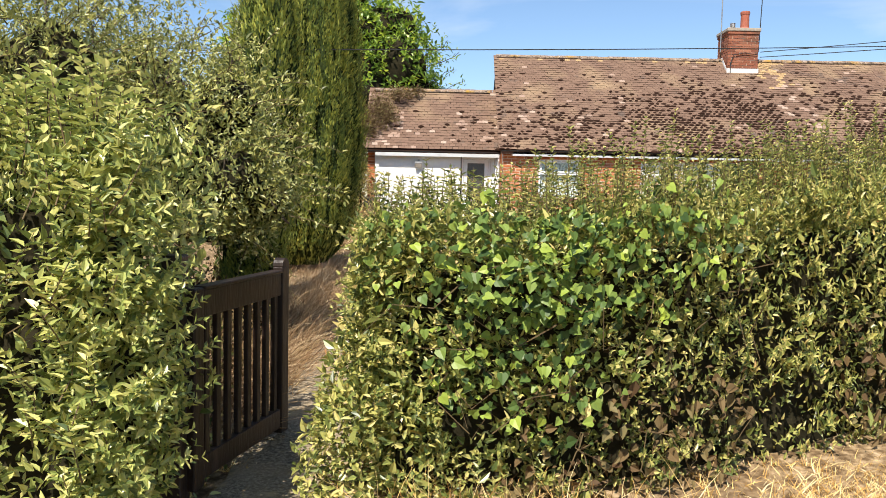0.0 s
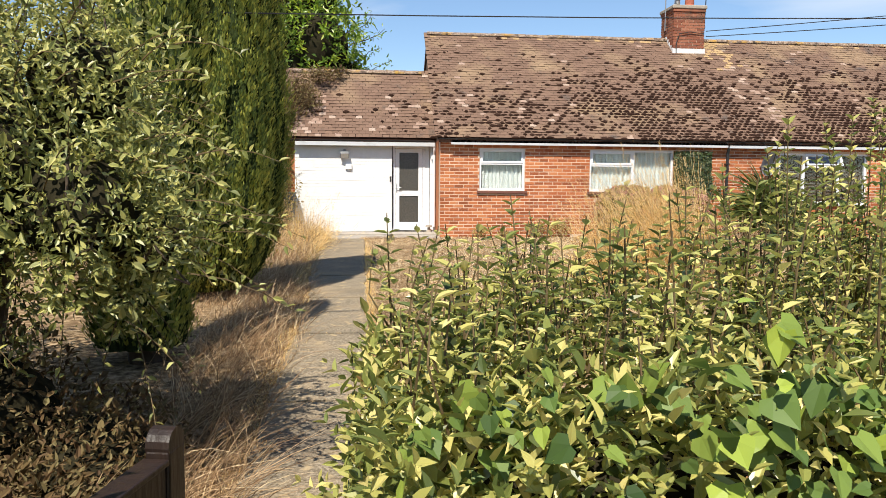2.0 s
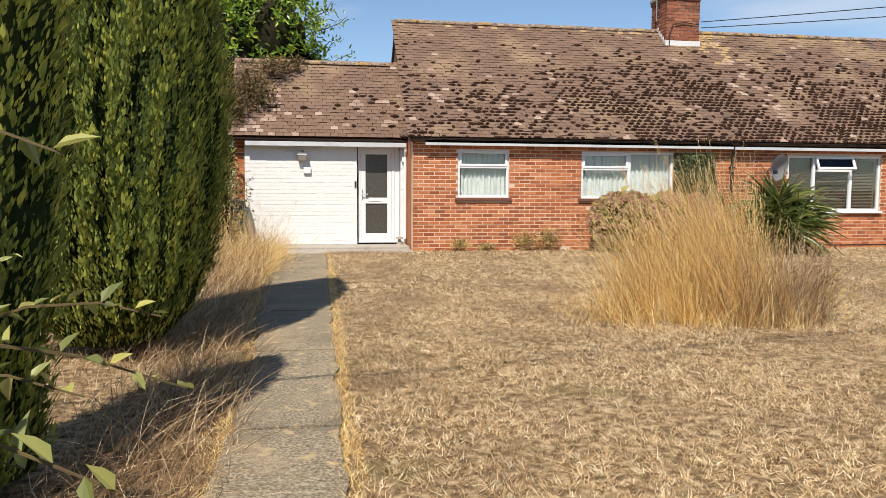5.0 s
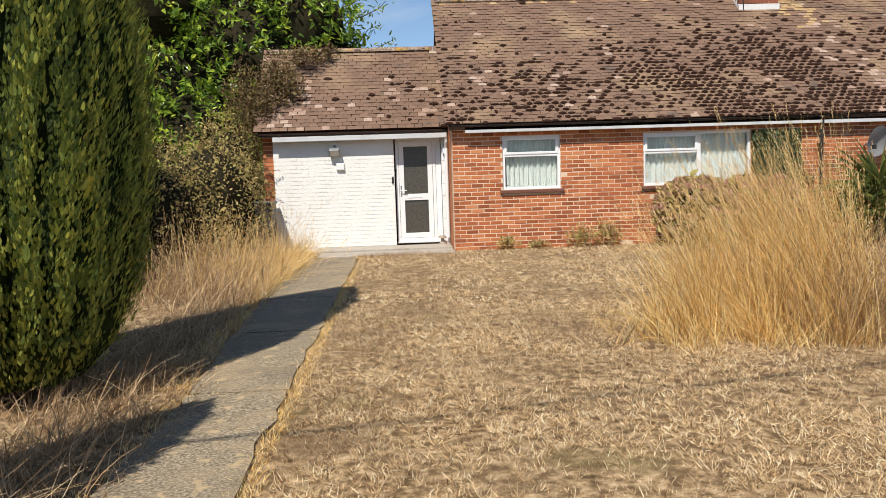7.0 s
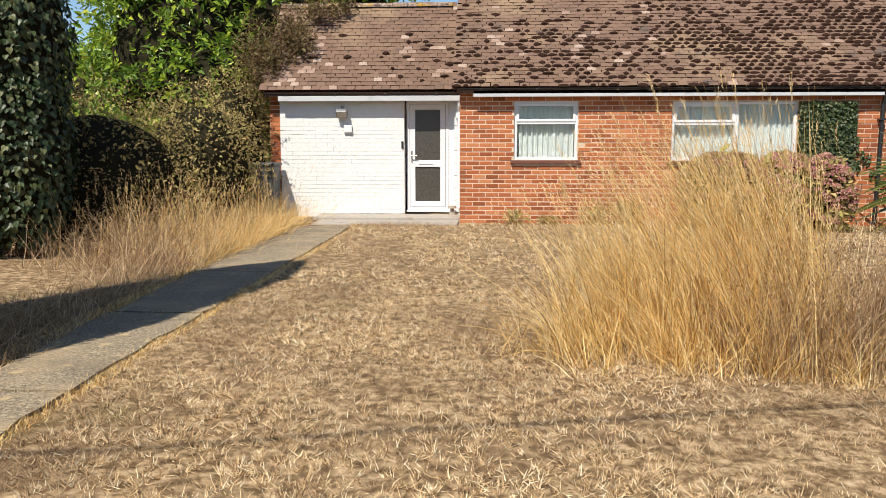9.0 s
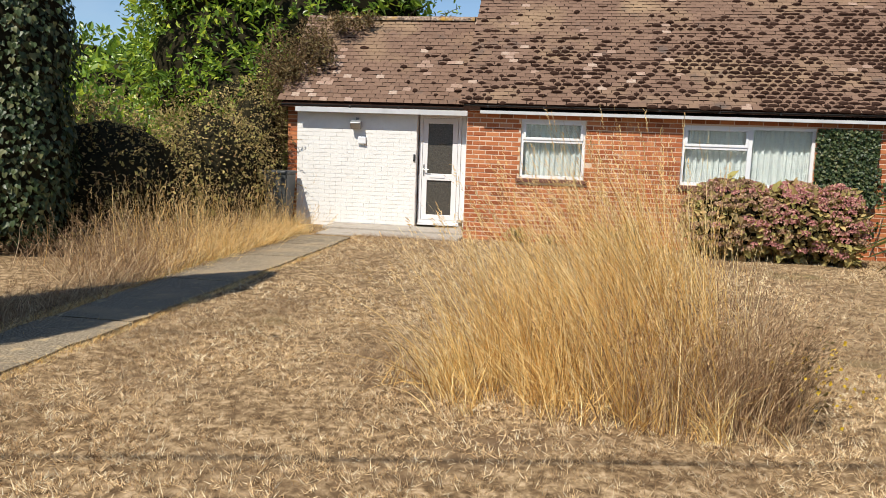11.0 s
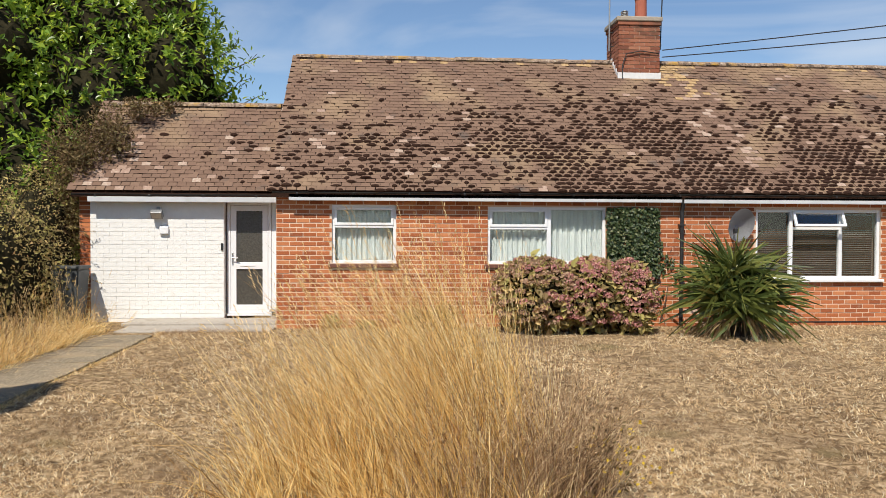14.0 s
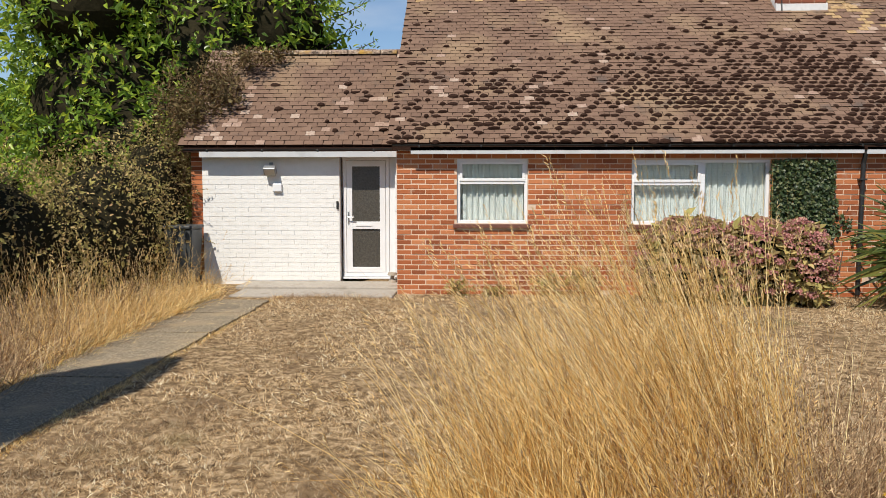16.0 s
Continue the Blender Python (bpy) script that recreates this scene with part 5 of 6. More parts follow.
def build_conifer(cx, cy, radius, top, tufts, label, lean=0.0, foot=0.40):
    """A columnar cypress: a fluted, upright body of many small tufts, drawn in above the ground and tapering to its tip."""
    root = thing("cypress_tree", label=label, category="tree")
    ph = cx * 3.1 + cy

    def body(a, z):
        r = radius * np.interp(z, [0.38, 0.62, 1.0, 1.7, 2.4, 2.4 + (top - 2.4) * 0.35, 2.4 + (top - 2.4) * 0.7, top], [foot, max(foot, 0.68), 0.88, 1.0, 1.0, 0.86, 0.55, 0.04])
        return r * (0.80 + 0.10 * np.abs(np.sin(3.5 * a + 0.35 * np.sin(1.3 * z + ph) + ph)) + 0.12 * ridge(a, z) + 0.03 * np.sin(5.3 * z + 6 * np.sin(7 * a)))

    def ridge(a, z):
        return np.abs(np.sin(round(14 * radius + 1) * a + 0.9 * np.sin(1.1 * z + 3 * a + ph) + 0.4 * np.sin(3.7 * z + 5 * a)))

    # Solid fluted body; its dark colour paints the shade between the tufts.
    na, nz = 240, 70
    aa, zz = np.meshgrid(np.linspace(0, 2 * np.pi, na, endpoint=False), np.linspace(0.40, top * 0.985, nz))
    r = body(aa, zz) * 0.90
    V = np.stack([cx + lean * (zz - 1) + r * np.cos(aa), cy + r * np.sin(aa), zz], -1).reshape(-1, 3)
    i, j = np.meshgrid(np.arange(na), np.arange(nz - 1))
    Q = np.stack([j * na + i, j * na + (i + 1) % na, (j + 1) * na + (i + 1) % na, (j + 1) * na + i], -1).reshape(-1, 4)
    np_mesh("twig_mass", V, Q, M_CYP_CORE, root, "solid near-black core, coloured for the shade among the leaves", kind="stuff")
    z = 0.40 + (top - 0.42) * RNG.random(tufts) ** 1.25
    a = RNG.uniform(0, 2 * np.pi, tufts)
    N = np.stack([np.cos(a), np.sin(a), np.zeros(tufts)], 1)
    k = RNG.random(tufts) < np.clip(ridge(a, z) * 2.2 - 0.35, 0.05, 1)
    a, z, N = a[k], z[k], N[k]
    tufts = len(a)
    rr = body(a, z) - 0.05 + 0.08 * RNG.random(tufts) ** 2
    T = np.stack([cx + lean * (z - 1) + rr * np.cos(a), cy + rr * np.sin(a), z], 1)
    m = 10
    up = RNG.random((tufts, m)) * 0.17
    P = np.repeat(T, m, 0) + rand_dirs(tufts * m) * np.array([0.030, 0.030, 0.02]) + np.outer(up.ravel(), [0, 0, 1.0])
    N = np.repeat(N, m, 0)
    n = len(P)
    D = N * 0.38 + np.array([0, 0, 1.0]) + rand_dirs(n) * 0.38
    F = N + np.array([0, 0, 0.3]) + rand_dirs(n) * 0.3
    L = 0.044 * np.exp(RNG.normal(size=n) * 0.3)
    V, Q = leaf_arrays(P, D, F, L, L * 0.33, curl=-0.1, fold=0.1)
    np_mesh("sprays", V, Q, M_CYPRESS, root, "dense scale-leaf sprays", kind="stuff")
    part("trunk", tube(wiggle((cx, cy, 0.1), (cx, cy, top * 0.6), 6, 0.03), 0.13, 0.04), M_BARK, root)


def build_ivy_tree():
    """A rounded tree wholly clad in hanging ivy."""
    root = thing("ivy_tree", label="rounded dark tree clad in ivy beside the thicket", category="tree")
    ells = [((-3.98, 15.9, 1.75), (0.80, 0.75, 1.6)), ((-4.0, 15.9, 3.05), (0.88, 0.80, 1.45)), ((-4.5, 15.8, 2.2), (0.9, 0.8, 2.0))]
    core("twig_mass", ells, 0.84, root)
    P, N = shell(ells, 15000, depth=0.14, amp=0.06, scale=4.0, zmin=0.45)
    n = len(P)
    D = np.array([0, 0, -0.8]) + N * 0.35 + rand_dirs(n) * 0.45
    V, Q = ivy_arrays(P, D, N + np.array([0, 0, 0.35]) + rand_dirs(n) * 0.4, 0.048 + 0.04 * RNG.random(n))
    np_mesh("ivy_leaves", V, Q, M_WALLIVY, root, "hanging dark ivy leaves", kind="stuff")
    part("trunk", tube(wiggle((-4.0, 15.9, 0.15), (-4.0, 15.9, 2.8), 5, 0.04), 0.14, 0.08), M_BARK, root)


def build_tree_back():
    ells = [((-3.4, 25.6, 4.6), (2.6, 2.2, 2.6)), ((-1.9, 25.6, 5.6), (1.6, 1.5, 1.5)), ((-5.2, 24.8, 3.6), (2.4, 2.2, 2.6)), ((-3.6, 26.2, 6.6), (2.4, 2.0, 1.5)),
            ((-5.5, 24.6, 5.8), (2.0, 2.0, 1.6)), ((-1.0, 26.0, 4.6), (1.0, 0.9, 1.0)), ((-4.3, 23.7, 2.6), (1.8, 1.3, 1.8)), ((-6.3, 25.5, 3.6), (1.5, 1.8, 2.4)), ((-4.6, 26.3, 7.9), (2.6, 2.0, 1.6)), ((-2.2, 26.3, 6.9), (1.5, 1.3, 1.3))]
    root = thing("laurel_tree", label="large glossy green laurel tree behind the annex", category="tree")
    core("twig_mass", ells, 0.70, root)
    P, N = shell(ells, 46000, depth=0.36, amp=0.26, scale=2.6, gap=(2.9, -0.42))
    k = (P[:, 1] < 27.0)
    leaf_mass("leaves", P[k][::3], N[k][::3], 0.15, 0.44, M_LAUREL, root, up=0.15, curl=0.25, rnd=0.8)
    sprig_mass("leaves", P[k][1::12] - N[k][1::12] * 0.15, N[k][1::12], 8, 0.30, 0.19, 0.40, M_LAUREL, root, up=0.3, rnd=0.6)
    bm = bmesh.new()
    for b, r in (((-3.2, 25.6, 6.5), 0.16), ((-5.0, 25.0, 5.5), 0.12), ((-1.6, 25.8, 5.5), 0.10)):
        tube_bm(bm, wiggle((-3.6, 25.4, 0.2), b, 7, 0.10), r, 0.03, 8)
    part("trunk", bm, M_BARK, root)
    # loose sprays against the sky
    bm = bmesh.new()
    LP, LD = [], []
    for tip in ((0.3, 25.3, 6.15), (0.45, 25.3, 5.2), (0.15, 25.4, 5.6), (-0.1, 25.2, 6.5), (0.55, 25.3, 4.9)):
        a = np.array((-0.9, 25.6, tip[2] - 0.6))
        b = np.array(tip)
        tube_bm(bm, wiggle(a, b, 4, 0.05), 0.02, 0.006, 5)
        for s in np.linspace(0.35, 1.0, 32):
            LP.append(a * (1 - s) + b * s + RNG.normal(size=3) * 0.10)
            LD.append(RNG.normal(size=3) + np.array((0.5, -0.2, 0.4)))
    part("spray_twigs", bm, M_BARK, root)
    LP, LD = np.array(LP), np.array(LD)
    V, Q = leaf_arrays(LP, LD, rand_dirs(len(LP)) + np.array([0, -0.6, 0.6]), RNG.uniform(0.09, 0.17, len(LP)), RNG.uniform(0.035, 0.055, len(LP)), curl=0.2)
    np_mesh("spray_leaves", V, Q, M_LAUREL, root, kind="stuff")


build_hedge_right()
build_hedge_left()
over = thing("arching_branch", label="arching cotoneaster branch with pale leaves over the hedge", category="branch")
PB = np.array([(-1.75, 3.25, 1.55), (-1.65, 3.4, 1.6), (-1.8, 3.1, 1.5), (-1.7, 3.3, 1.35), (-1.9, 3.5, 1.65)])
sprays(PB, np.array([(0.9, -0.2, 0.62), (0.9, 0.1, 0.5), (0.9, -0.3, 0.35), (0.9, 0.0, 0.3), (0.7, 0.0, 0.8)]), np.array([0.85, 0.8, 0.7, 0.65, 0.8]), over, 0.06, M_PRIVET)
build_conifer(-2.10, 10.95, 0.92, 7.0, 19000, "tall dense columnar cypress beside the path")
build_conifer(-1.98, 7.95, 0.42, 3.95, 4200, "smaller columnar cypress behind the olive-leaved shrub", lean=0.05, foot=0.85)
build_ivy_tree()
build_tree_back()
bush("shrub", [((-2.05, 5.65, 1.70), (0.85, 0.80, 0.85)), ((-1.55, 5.40, 1.50), (0.50, 0.50, 0.50)), ((-2.9, 5.5, 1.9), (1.0, 1.0, 1.5)), ((-2.6, 6.6, 2.1), (0.85, 0.8, 1.1)), ((-1.62, 5.75, 2.05), (0.45, 0.5, 0.5)), ((-3.7, 6.4, 1.7), (1.2, 1.3, 1.6)), ((-1.42, 5.6, 1.36), (0.40, 0.5, 0.36))],
     84000, 0.038, 0.42, M_SHADY, "tall olive-leaved shrub overhanging the path edge", depth=0.60, amp=0.30, scale=4.2, shrink=0.45, gap=(3.4, -0.55), up=0.35, spread=0.35, arch=420, sprig=True,
     trunk=[((-2.2, 5.8, 0.10), (-1.9, 5.7, 1.9), 0.04), ((-2.7, 5.9, 0.10), (-2.8, 5.7, 2.3), 0.05), ((-3.4, 6.2, 0.12), (-3.5, 6.3, 2.3), 0.05)])
bush("shrub", [((-3.7, 4.5, 1.5), (1.1, 0.7, 1.3)), ((-5.2, 4.4, 1.9), (1.3, 0.9, 1.7))],
     32000, 0.055, 0.42, M_SHADY, "tall twiggy shrub with some browned leaves behind the hedge", depth=0.6, amp=0.2, scale=2.4, shrink=0.6, gap=(2.2, -0.6), up=0.3, arch=120)
bush("bramble_thicket", [((-3.9, 17.9, 1.1), (1.7, 1.6, 1.45)), ((-2.9, 19.3, 1.25), (1.1, 1.3, 1.45)), ((-5.6, 17.3, 1.2), (1.7, 1.6, 1.5)), ((-7.2, 17.0, 1.2), (1.6, 1.6, 1.7)), ((-2.9, 21.2, 1.5), (0.7, 1.0, 1.7))],
     46000, 0.044, 0.55, M_BRAMBLE, "brownish overgrown bramble thicket beside the annex", "bramble", depth=0.34, amp=0.16, scale=3.4, up=0.1, spread=0.35, arch=160)
bush("roof_creeper", [((-2.0, 22.0, 3.9), (0.42, 0.5, 0.5)), ((-2.2, 21.5, 3.3), (0.42, 0.45, 0.42)), ((-1.5, 22.3, 4.35), (0.45, 0.35, 0.22)), ((-2.6, 21.9, 3.3), (0.5, 0.7, 0.9)), ((-1.75, 21.75, 3.6), (0.4, 0.4, 0.4)), ((-1.0, 22.5, 4.45), (0.3, 0.25, 0.16)), ((-2.5, 21.6, 2.2), (0.35, 0.6, 0.9))],
     11000, 0.055, 0.42, M_CREEPER, "half-withered creeper sprawling over the annex roof corner", "creeper", shrink=0.0, depth=0.9, amp=0.2, scale=4.0, up=0.2, spread=0.35)


def build_hydrangea():
    root = thing("hydrangea", label="hydrangea bush with faded pink flower heads under the window", category="shrub")
    ells = [((6.75, 19.45, 0.92), (0.75, 0.55, 0.62)), ((5.85, 19.5, 0.95), (0.75, 0.55, 0.62)), ((7.35, 19.4, 0.85), (0.42, 0.5, 0.68))]
    core("twig_mass", ells, 0.75, root)
    P, N = shell(ells, 5000, depth=0.3, amp=0.08, zmin=0.35)
    leaf_mass("leaves", P, N, 0.10, 0.62, M_BRAMBLE, root, up=0.0)
    P, N = shell(ells, 900, depth=0.05, amp=0.06, zmin=0.5)
    keep = []
    for i in range(len(P)):
        if P[i, 1] < 19.75 and all(np.linalg.norm(P[i] - P[j]) > 0.085 for j in keep):
            keep.append(i)
    for i in keep[:200]:
        r = RNG.uniform(0.07, 0.105)
        n = 60
        U = rand_dirs(n)
        U[:, 2] = np.abs(U[:, 2]) * 0.8 - 0.15
        V, Q = leaf_arrays(P[i] + U * r * np.array([1, 1, 0.7]), np.cross(U, rand_dirs(n)) + U * 0.2, U + rand_dirs(n) * 0.3, RNG.uniform(0.03, 0.046, n), RNG.uniform(0.026, 0.036, n), curl=0.1)
        np_mesh("flower_head", V, Q, M_DRYHEAD if RNG.random() < np.interp(P[i, 0], [5.6, 6.9], [0.9, 0.1]) else M_PETAL, root, kind="stuff")
    S = np.stack([RNG.uniform(5.3, 7.6, 24), RNG.uniform(19.2, 19.6, 24), np.full(24, 0.3)], 1)
    twigs("stems", S, S + np.stack([RNG.normal(size=24) * 0.1, RNG.normal(size=24) * 0.05, RNG.uniform(0.3, 0.7, 24)], 1), 0.008, M_BARK, root)


def build_cordyline():
    root = thing("cordyline", label="spiky green cabbage palm with arching sword leaves", category="plant")
    heads = [((8.95, 18.95, 1.30), 1.08, 170), ((8.65, 18.8, 0.98), 1.0, 130), ((9.25, 18.85, 0.95), 1.0, 130), ((8.95, 18.6, 0.8), 0.95, 100)]
    for c, l, n in heads:
        U = rand_dirs(n)
        U[:, 2] = U[:, 2] * 0.75 + 0.35
        U = unit(U)
        P = np.array(c) + U * 0.04 + np.stack([np.zeros(n), np.zeros(n), RNG.uniform(-0.12, 0.12, n)], 1)
        B = np.stack([U[:, 0] * 0.3, U[:, 1] * 0.3, -np.ones(n)], 1)
        V, Q = blade_arrays(P, U, B, l * RNG.uniform(0.7, 1.05, n), np.full(n, 0.085), seg=5, bend=RNG.uniform(0.05, 0.5, n))
        np_mesh("leaf_rosette", V, Q, M_YUCCA, root, kind="stuff")
    n = 90
    U = rand_dirs(n)
    U[:, 2] = -0.15
    P = np.array((9.0, 18.75, 0.72)) + U * 0.2
    V, Q = blade_arrays(P, U, np.tile([[0, 0, -1.0]], (n, 1)), RNG.uniform(0.4, 0.8, n), np.full(n, 0.045), seg=4, bend=RNG.uniform(0.4, 0.8, n))
    np_mesh("dead_leaves", V, Q, M_DEADLEAF, root, "drooping dead straw leaves", kind="stuff")
    for a, b in (((9.0, 18.9, 0.25), (9.05, 18.95, 1.35)), ((8.95, 18.85, 0.25), (8.75, 18.8, 0.95)), ((9.05, 18.85, 0.25), (9.3, 18.85, 0.9))):
        part("trunk", tube(wiggle(a, b, 4, 0.02), 0.06, 0.05), M_BARK, root)


build_hydrangea()
build_cordyline()

bush("undergrowth", [((-1.75, 4.5, 0.30), (0.55, 0.8, 0.38)), ((-1.6, 5.6, 0.32), (0.40, 0.7, 0.32))], 9000, 0.035, 0.45, M_CREEPER, "dusty dark undergrowth behind the open gate", "undergrowth", shrink=0.6, depth=0.5)
# Dark-leaved filler added to give the shaded hollow under the shrub its darkness.
bush("undergrowth", [((-2.35, 5.75, 0.45), (0.75, 0.85, 0.50)), ((-3.2, 5.4, 0.5), (0.8, 0.8, 0.6))], 9000, 0.04, 0.45, M_CREEPER, "dark-leaved filler for the deep shade beneath the olive-leaved shrub", "undergrowth", shrink=0.7, depth=0.4)
# ivy on the brick wall
ivy = thing("wall_ivy", label="dense dark ivy clinging to the brick wall", category="ivy")
n = 4200
P = np.stack([RNG.uniform(7.22, 8.15, n), FY - RNG.uniform(0.01, 0.12, n), RNG.uniform(1.2, 2.42, n)], 1)
n2 = 900
P2 = np.stack([RNG.uniform(7.9, 8.5, n2), FY - RNG.uniform(0.01, 0.05, n2), RNG.uniform(0.4, 2.3, n2)], 1)
P2 = P2[lump(P2, 3.5, 0.5) > 0.15]
P = np.concatenate([P, P2])
V, Q = ivy_arrays(P, rand_dirs(len(P)) * 0.6 + np.array([0, -0.1, -0.6]), rand_dirs(len(P)) * 0.35 + np.array([0, -1, 0.4]), RNG.uniform(0.03, 0.06, len(P)))
np_mesh("ivy_leaves", V, Q, M_WALLIVY, ivy, kind="stuff")
twigs("ivy_vine", [(8.3, FY - 0.02, 0.35), (8.2, FY - 0.02, 0.4), (7.6, FY - 0.02, 0.4)], [(8.0, FY - 0.02, 1.9), (8.4, FY - 0.02, 1.7), (7.7, FY - 0.03, 1.4)], 0.01, M_BARK, ivy)

weed = bush("weed", [((4.68, 11.6, 0.62), (0.22, 0.2, 0.34))], 260, 0.028, 0.5, M_CREEPER, "straggly brown ragwort with a few yellow flowers in the dry grass", "weed", shrink=0.0, depth=0.95, up=0.4)
P = np.array([(4.78, 11.55, 0.58)]) + RNG.normal(size=(90, 3)) * np.array([0.13, 0.10, 0.12])
V, Q = leaf_arrays(P, rand_dirs(90), rand_dirs(90) * 0.5 + np.array([0, -0.5, 0.8]), np.full(90, 0.026), np.full(90, 0.019))
np_mesh("flowers", V, Q, M_PETALY, weed, "small yellow flowers", kind="stuff")
# small weeds against the brick wall
for x, h in ((2.45, 0.26), (3.85, 0.42), (4.35, 0.5), (3.0, 0.15)):
    bush("weed", [((x, FY - 0.2, 0.3 + h * 0.5), (0.22 + h * 0.25, 0.16, h * 0.55))], int(700 * h + 80), 0.05, 0.4, M_BRAMBLE, "scruffy green-brown weed at the foot of the wall", "weed", shrink=0.0, depth=0.9, up=0.6)


# ---- grass ----
def lawn():
    root = thing("lawn", label="short parched straw-coloured lawn", category="grass", kind="stuff")

    def tufts(n, xr, yr, lmin, lmax, w, size):
        """n blades gathered in small tufts of about size metres."""
        m = n // 12
        cx, cy = RNG.uniform(*xr, m), RNG.uniform(*yr, m)
        who = RNG.integers(0, m, n)
        off = RNG.normal(size=(n, 2)) * size
        x, y = cx[who] + off[:, 0], cy[who] + off[:, 1]
        P = np.stack([x, y, ground_z(y) - 0.004], 1)
        edge = -0.04 - 0.16 * np.clip((y - 12.5) / 6, 0, 1) * RNG.random(n) + 0.06 * RNG.random(n) + 0.035 * np.sin(5 * y) + 0.03 * np.sin(13.7 * y + 1.0)
        k = ((x > PATH_R + edge) | (x < path_left(y) - edge)) & ~((y > 19.75) & (x < 1.5) & (x > -1.2)) & (y < FY - 0.03)
        P, off, who = P[k], off[k], who[k]
        m2 = len(P)
        lie = RNG.normal(size=(m, 2)) * 0.35
        D = np.stack([off[:, 0] / size * 0.45 + lie[who, 0] + RNG.normal(size=m2) * 0.3, off[:, 1] / size * 0.45 + lie[who, 1] + RNG.normal(size=m2) * 0.3, np.full(m2, 0.8)], 1)
        return blade_arrays(P, D, rand_dirs(m2) + np.array([-0.2, 0.1, -0.5]), RNG.uniform(lmin, lmax, m2), np.full(m2, w), seg=1, bend=0.4)

    V, Q = join_arrays(tufts(240000, (-0.35, 6.5), (5.5, 14.0), 0.018, 0.055, 0.0052, 0.018), tufts(80000, (-0.35, 13.0), (14.0, 20.2), 0.03, 0.060, 0.0085, 0.04), tufts(30000, (6.5, 13.0), (9, 14.0), 0.03, 0.055, 0.010, 0.05),
                       tufts(12000, (-0.35, 3.0), (4.0, 5.5), 0.025, 0.05, 0.006, 0.03))
    np_mesh("grass_blades", V, Q, M_LAWN, root, kind="stuff")


def tall_grass(name, spots, n, hmin, hmax, lean, material, label, w=0.006, seeds=True, seg=4, jitter=0.12, bend=(0.15, 0.5), skew=1.0, tuft=0):
    """A stand of tall grass; spots: (x, y, spread x, spread y, weight)."""
    root = thing(name, label=label, category="grass", kind="stuff")
    wts = np.array([s[4] for s in spots], float)
    k = RNG.choice(len(spots), n, p=wts / wts.sum())
    S = np.array(spots)[k]
    g = np.clip(RNG.normal(size=(n, 2)), -1.9, 1.9)
    x, y = S[:, 0] + g[:, 0] * S[:, 2], S[:, 1] + g[:, 1] * S[:, 3]
    off = (y < FY - 0.1) if hmax < 0.11 else ((x > PATH_R - 0.08) | (x < path_left(y) + 0.09)) & (y < FY - 0.1)
    x, y, g = x[off], y[off], g[off]
    n = len(x)
    sway = np.zeros((n, 2))
    if tuft:
        who = RNG.integers(0, max(1, n // tuft), n)
        x = x[who] + RNG.normal(size=n) * 0.035
        y = y[who] + RNG.normal(size=n) * 0.035
        g = g[who]
        sway = (RNG.normal(size=(n, 2)) * jitter * 0.9)[who]
        jitter = jitter * 0.75
    P = np.stack([x, y, ground_z(y) - 0.01], 1)
    H = (hmin + (hmax - hmin) * RNG.random(n) ** skew) * (1 - 0.12 * np.sum(g ** 2, axis=1) ** 0.5)
    D = np.stack([lean[0] + sway[:, 0] + RNG.normal(size=n) * jitter, lean[1] + sway[:, 1] + RNG.normal(size=n) * jitter, np.ones(n)], 1)
    B = np.stack([np.full(n, lean[0] * 2) + RNG.normal(size=n) * 0.5, np.full(n, lean[1] * 2) + RNG.normal(size=n) * 0.5, np.full(n, -0.35)], 1)
    be = RNG.uniform(*bend, n)
    V, Q = blade_arrays(P, D, B, H, np.full(n, w) * RNG.uniform(0.6, 1.3, n), seg=seg, bend=be)
    np_mesh("blades", V, Q, material, root, kind="stuff")
    if seeds:
        m = RNG.random(n) < 0.33
        T = P[m] + unit(D[m]) * H[m][:, None] * 0.93 + unit(B[m]) * (H[m] * be[m])[:, None] * 0.86
        q = 8
        T6 = np.repeat(T, q, axis=0) + np.repeat(unit(D[m]), q, axis=0) * (np.tile(np.arange(q), m.sum()) * 0.019)[:, None]
        DD = np.repeat(unit(D[m]) + unit(B[m]) * be[m][:, None] * 1.5, q, axis=0) + rand_dirs(len(T6)) * 0.45
        V, Q = leaf_arrays(T6, DD, rand_dirs(len(T6)), RNG.uniform(0.02, 0.04, len(T6)), np.full(len(T6), 0.0065), curl=0.1)
        np_mesh("seed_heads", V, Q, M_SEED if material is M_STRAW else material, root, kind="stuff")
    return root


lawn()
tall_grass("tall_grass", [(0.2, 19.72, 0.6, 0.05, 1), (-0.9, 19.9, 0.25, 0.15, 1), (1.0, 20.5, 0.4, 0.04, 0.6), (-0.2, 19.5, 0.7, 0.2, 1.2), (0.7, 19.75, 0.5, 0.12, 1)], 3200, 0.03, 0.15, (0, -0.1), M_DRYSTALK, "scruffy dead weeds along the step", jitter=0.5, seeds=False, seg=2)
tall_grass("tall_grass", [(4.05, 12.0, 0.20, 0.26, 3), (4.2, 12.3, 0.18, 0.28, 1.5), (3.7, 12.1, 0.26, 0.3, 1.8)], 1350, 1.0, 2.2, (-0.25, 0.0), M_STRAW,
           "tall clump of bleached dry grass leaning in the wind", w=0.0064, jitter=0.14, bend=(0.02, 0.36), skew=0.9, tuft=9)
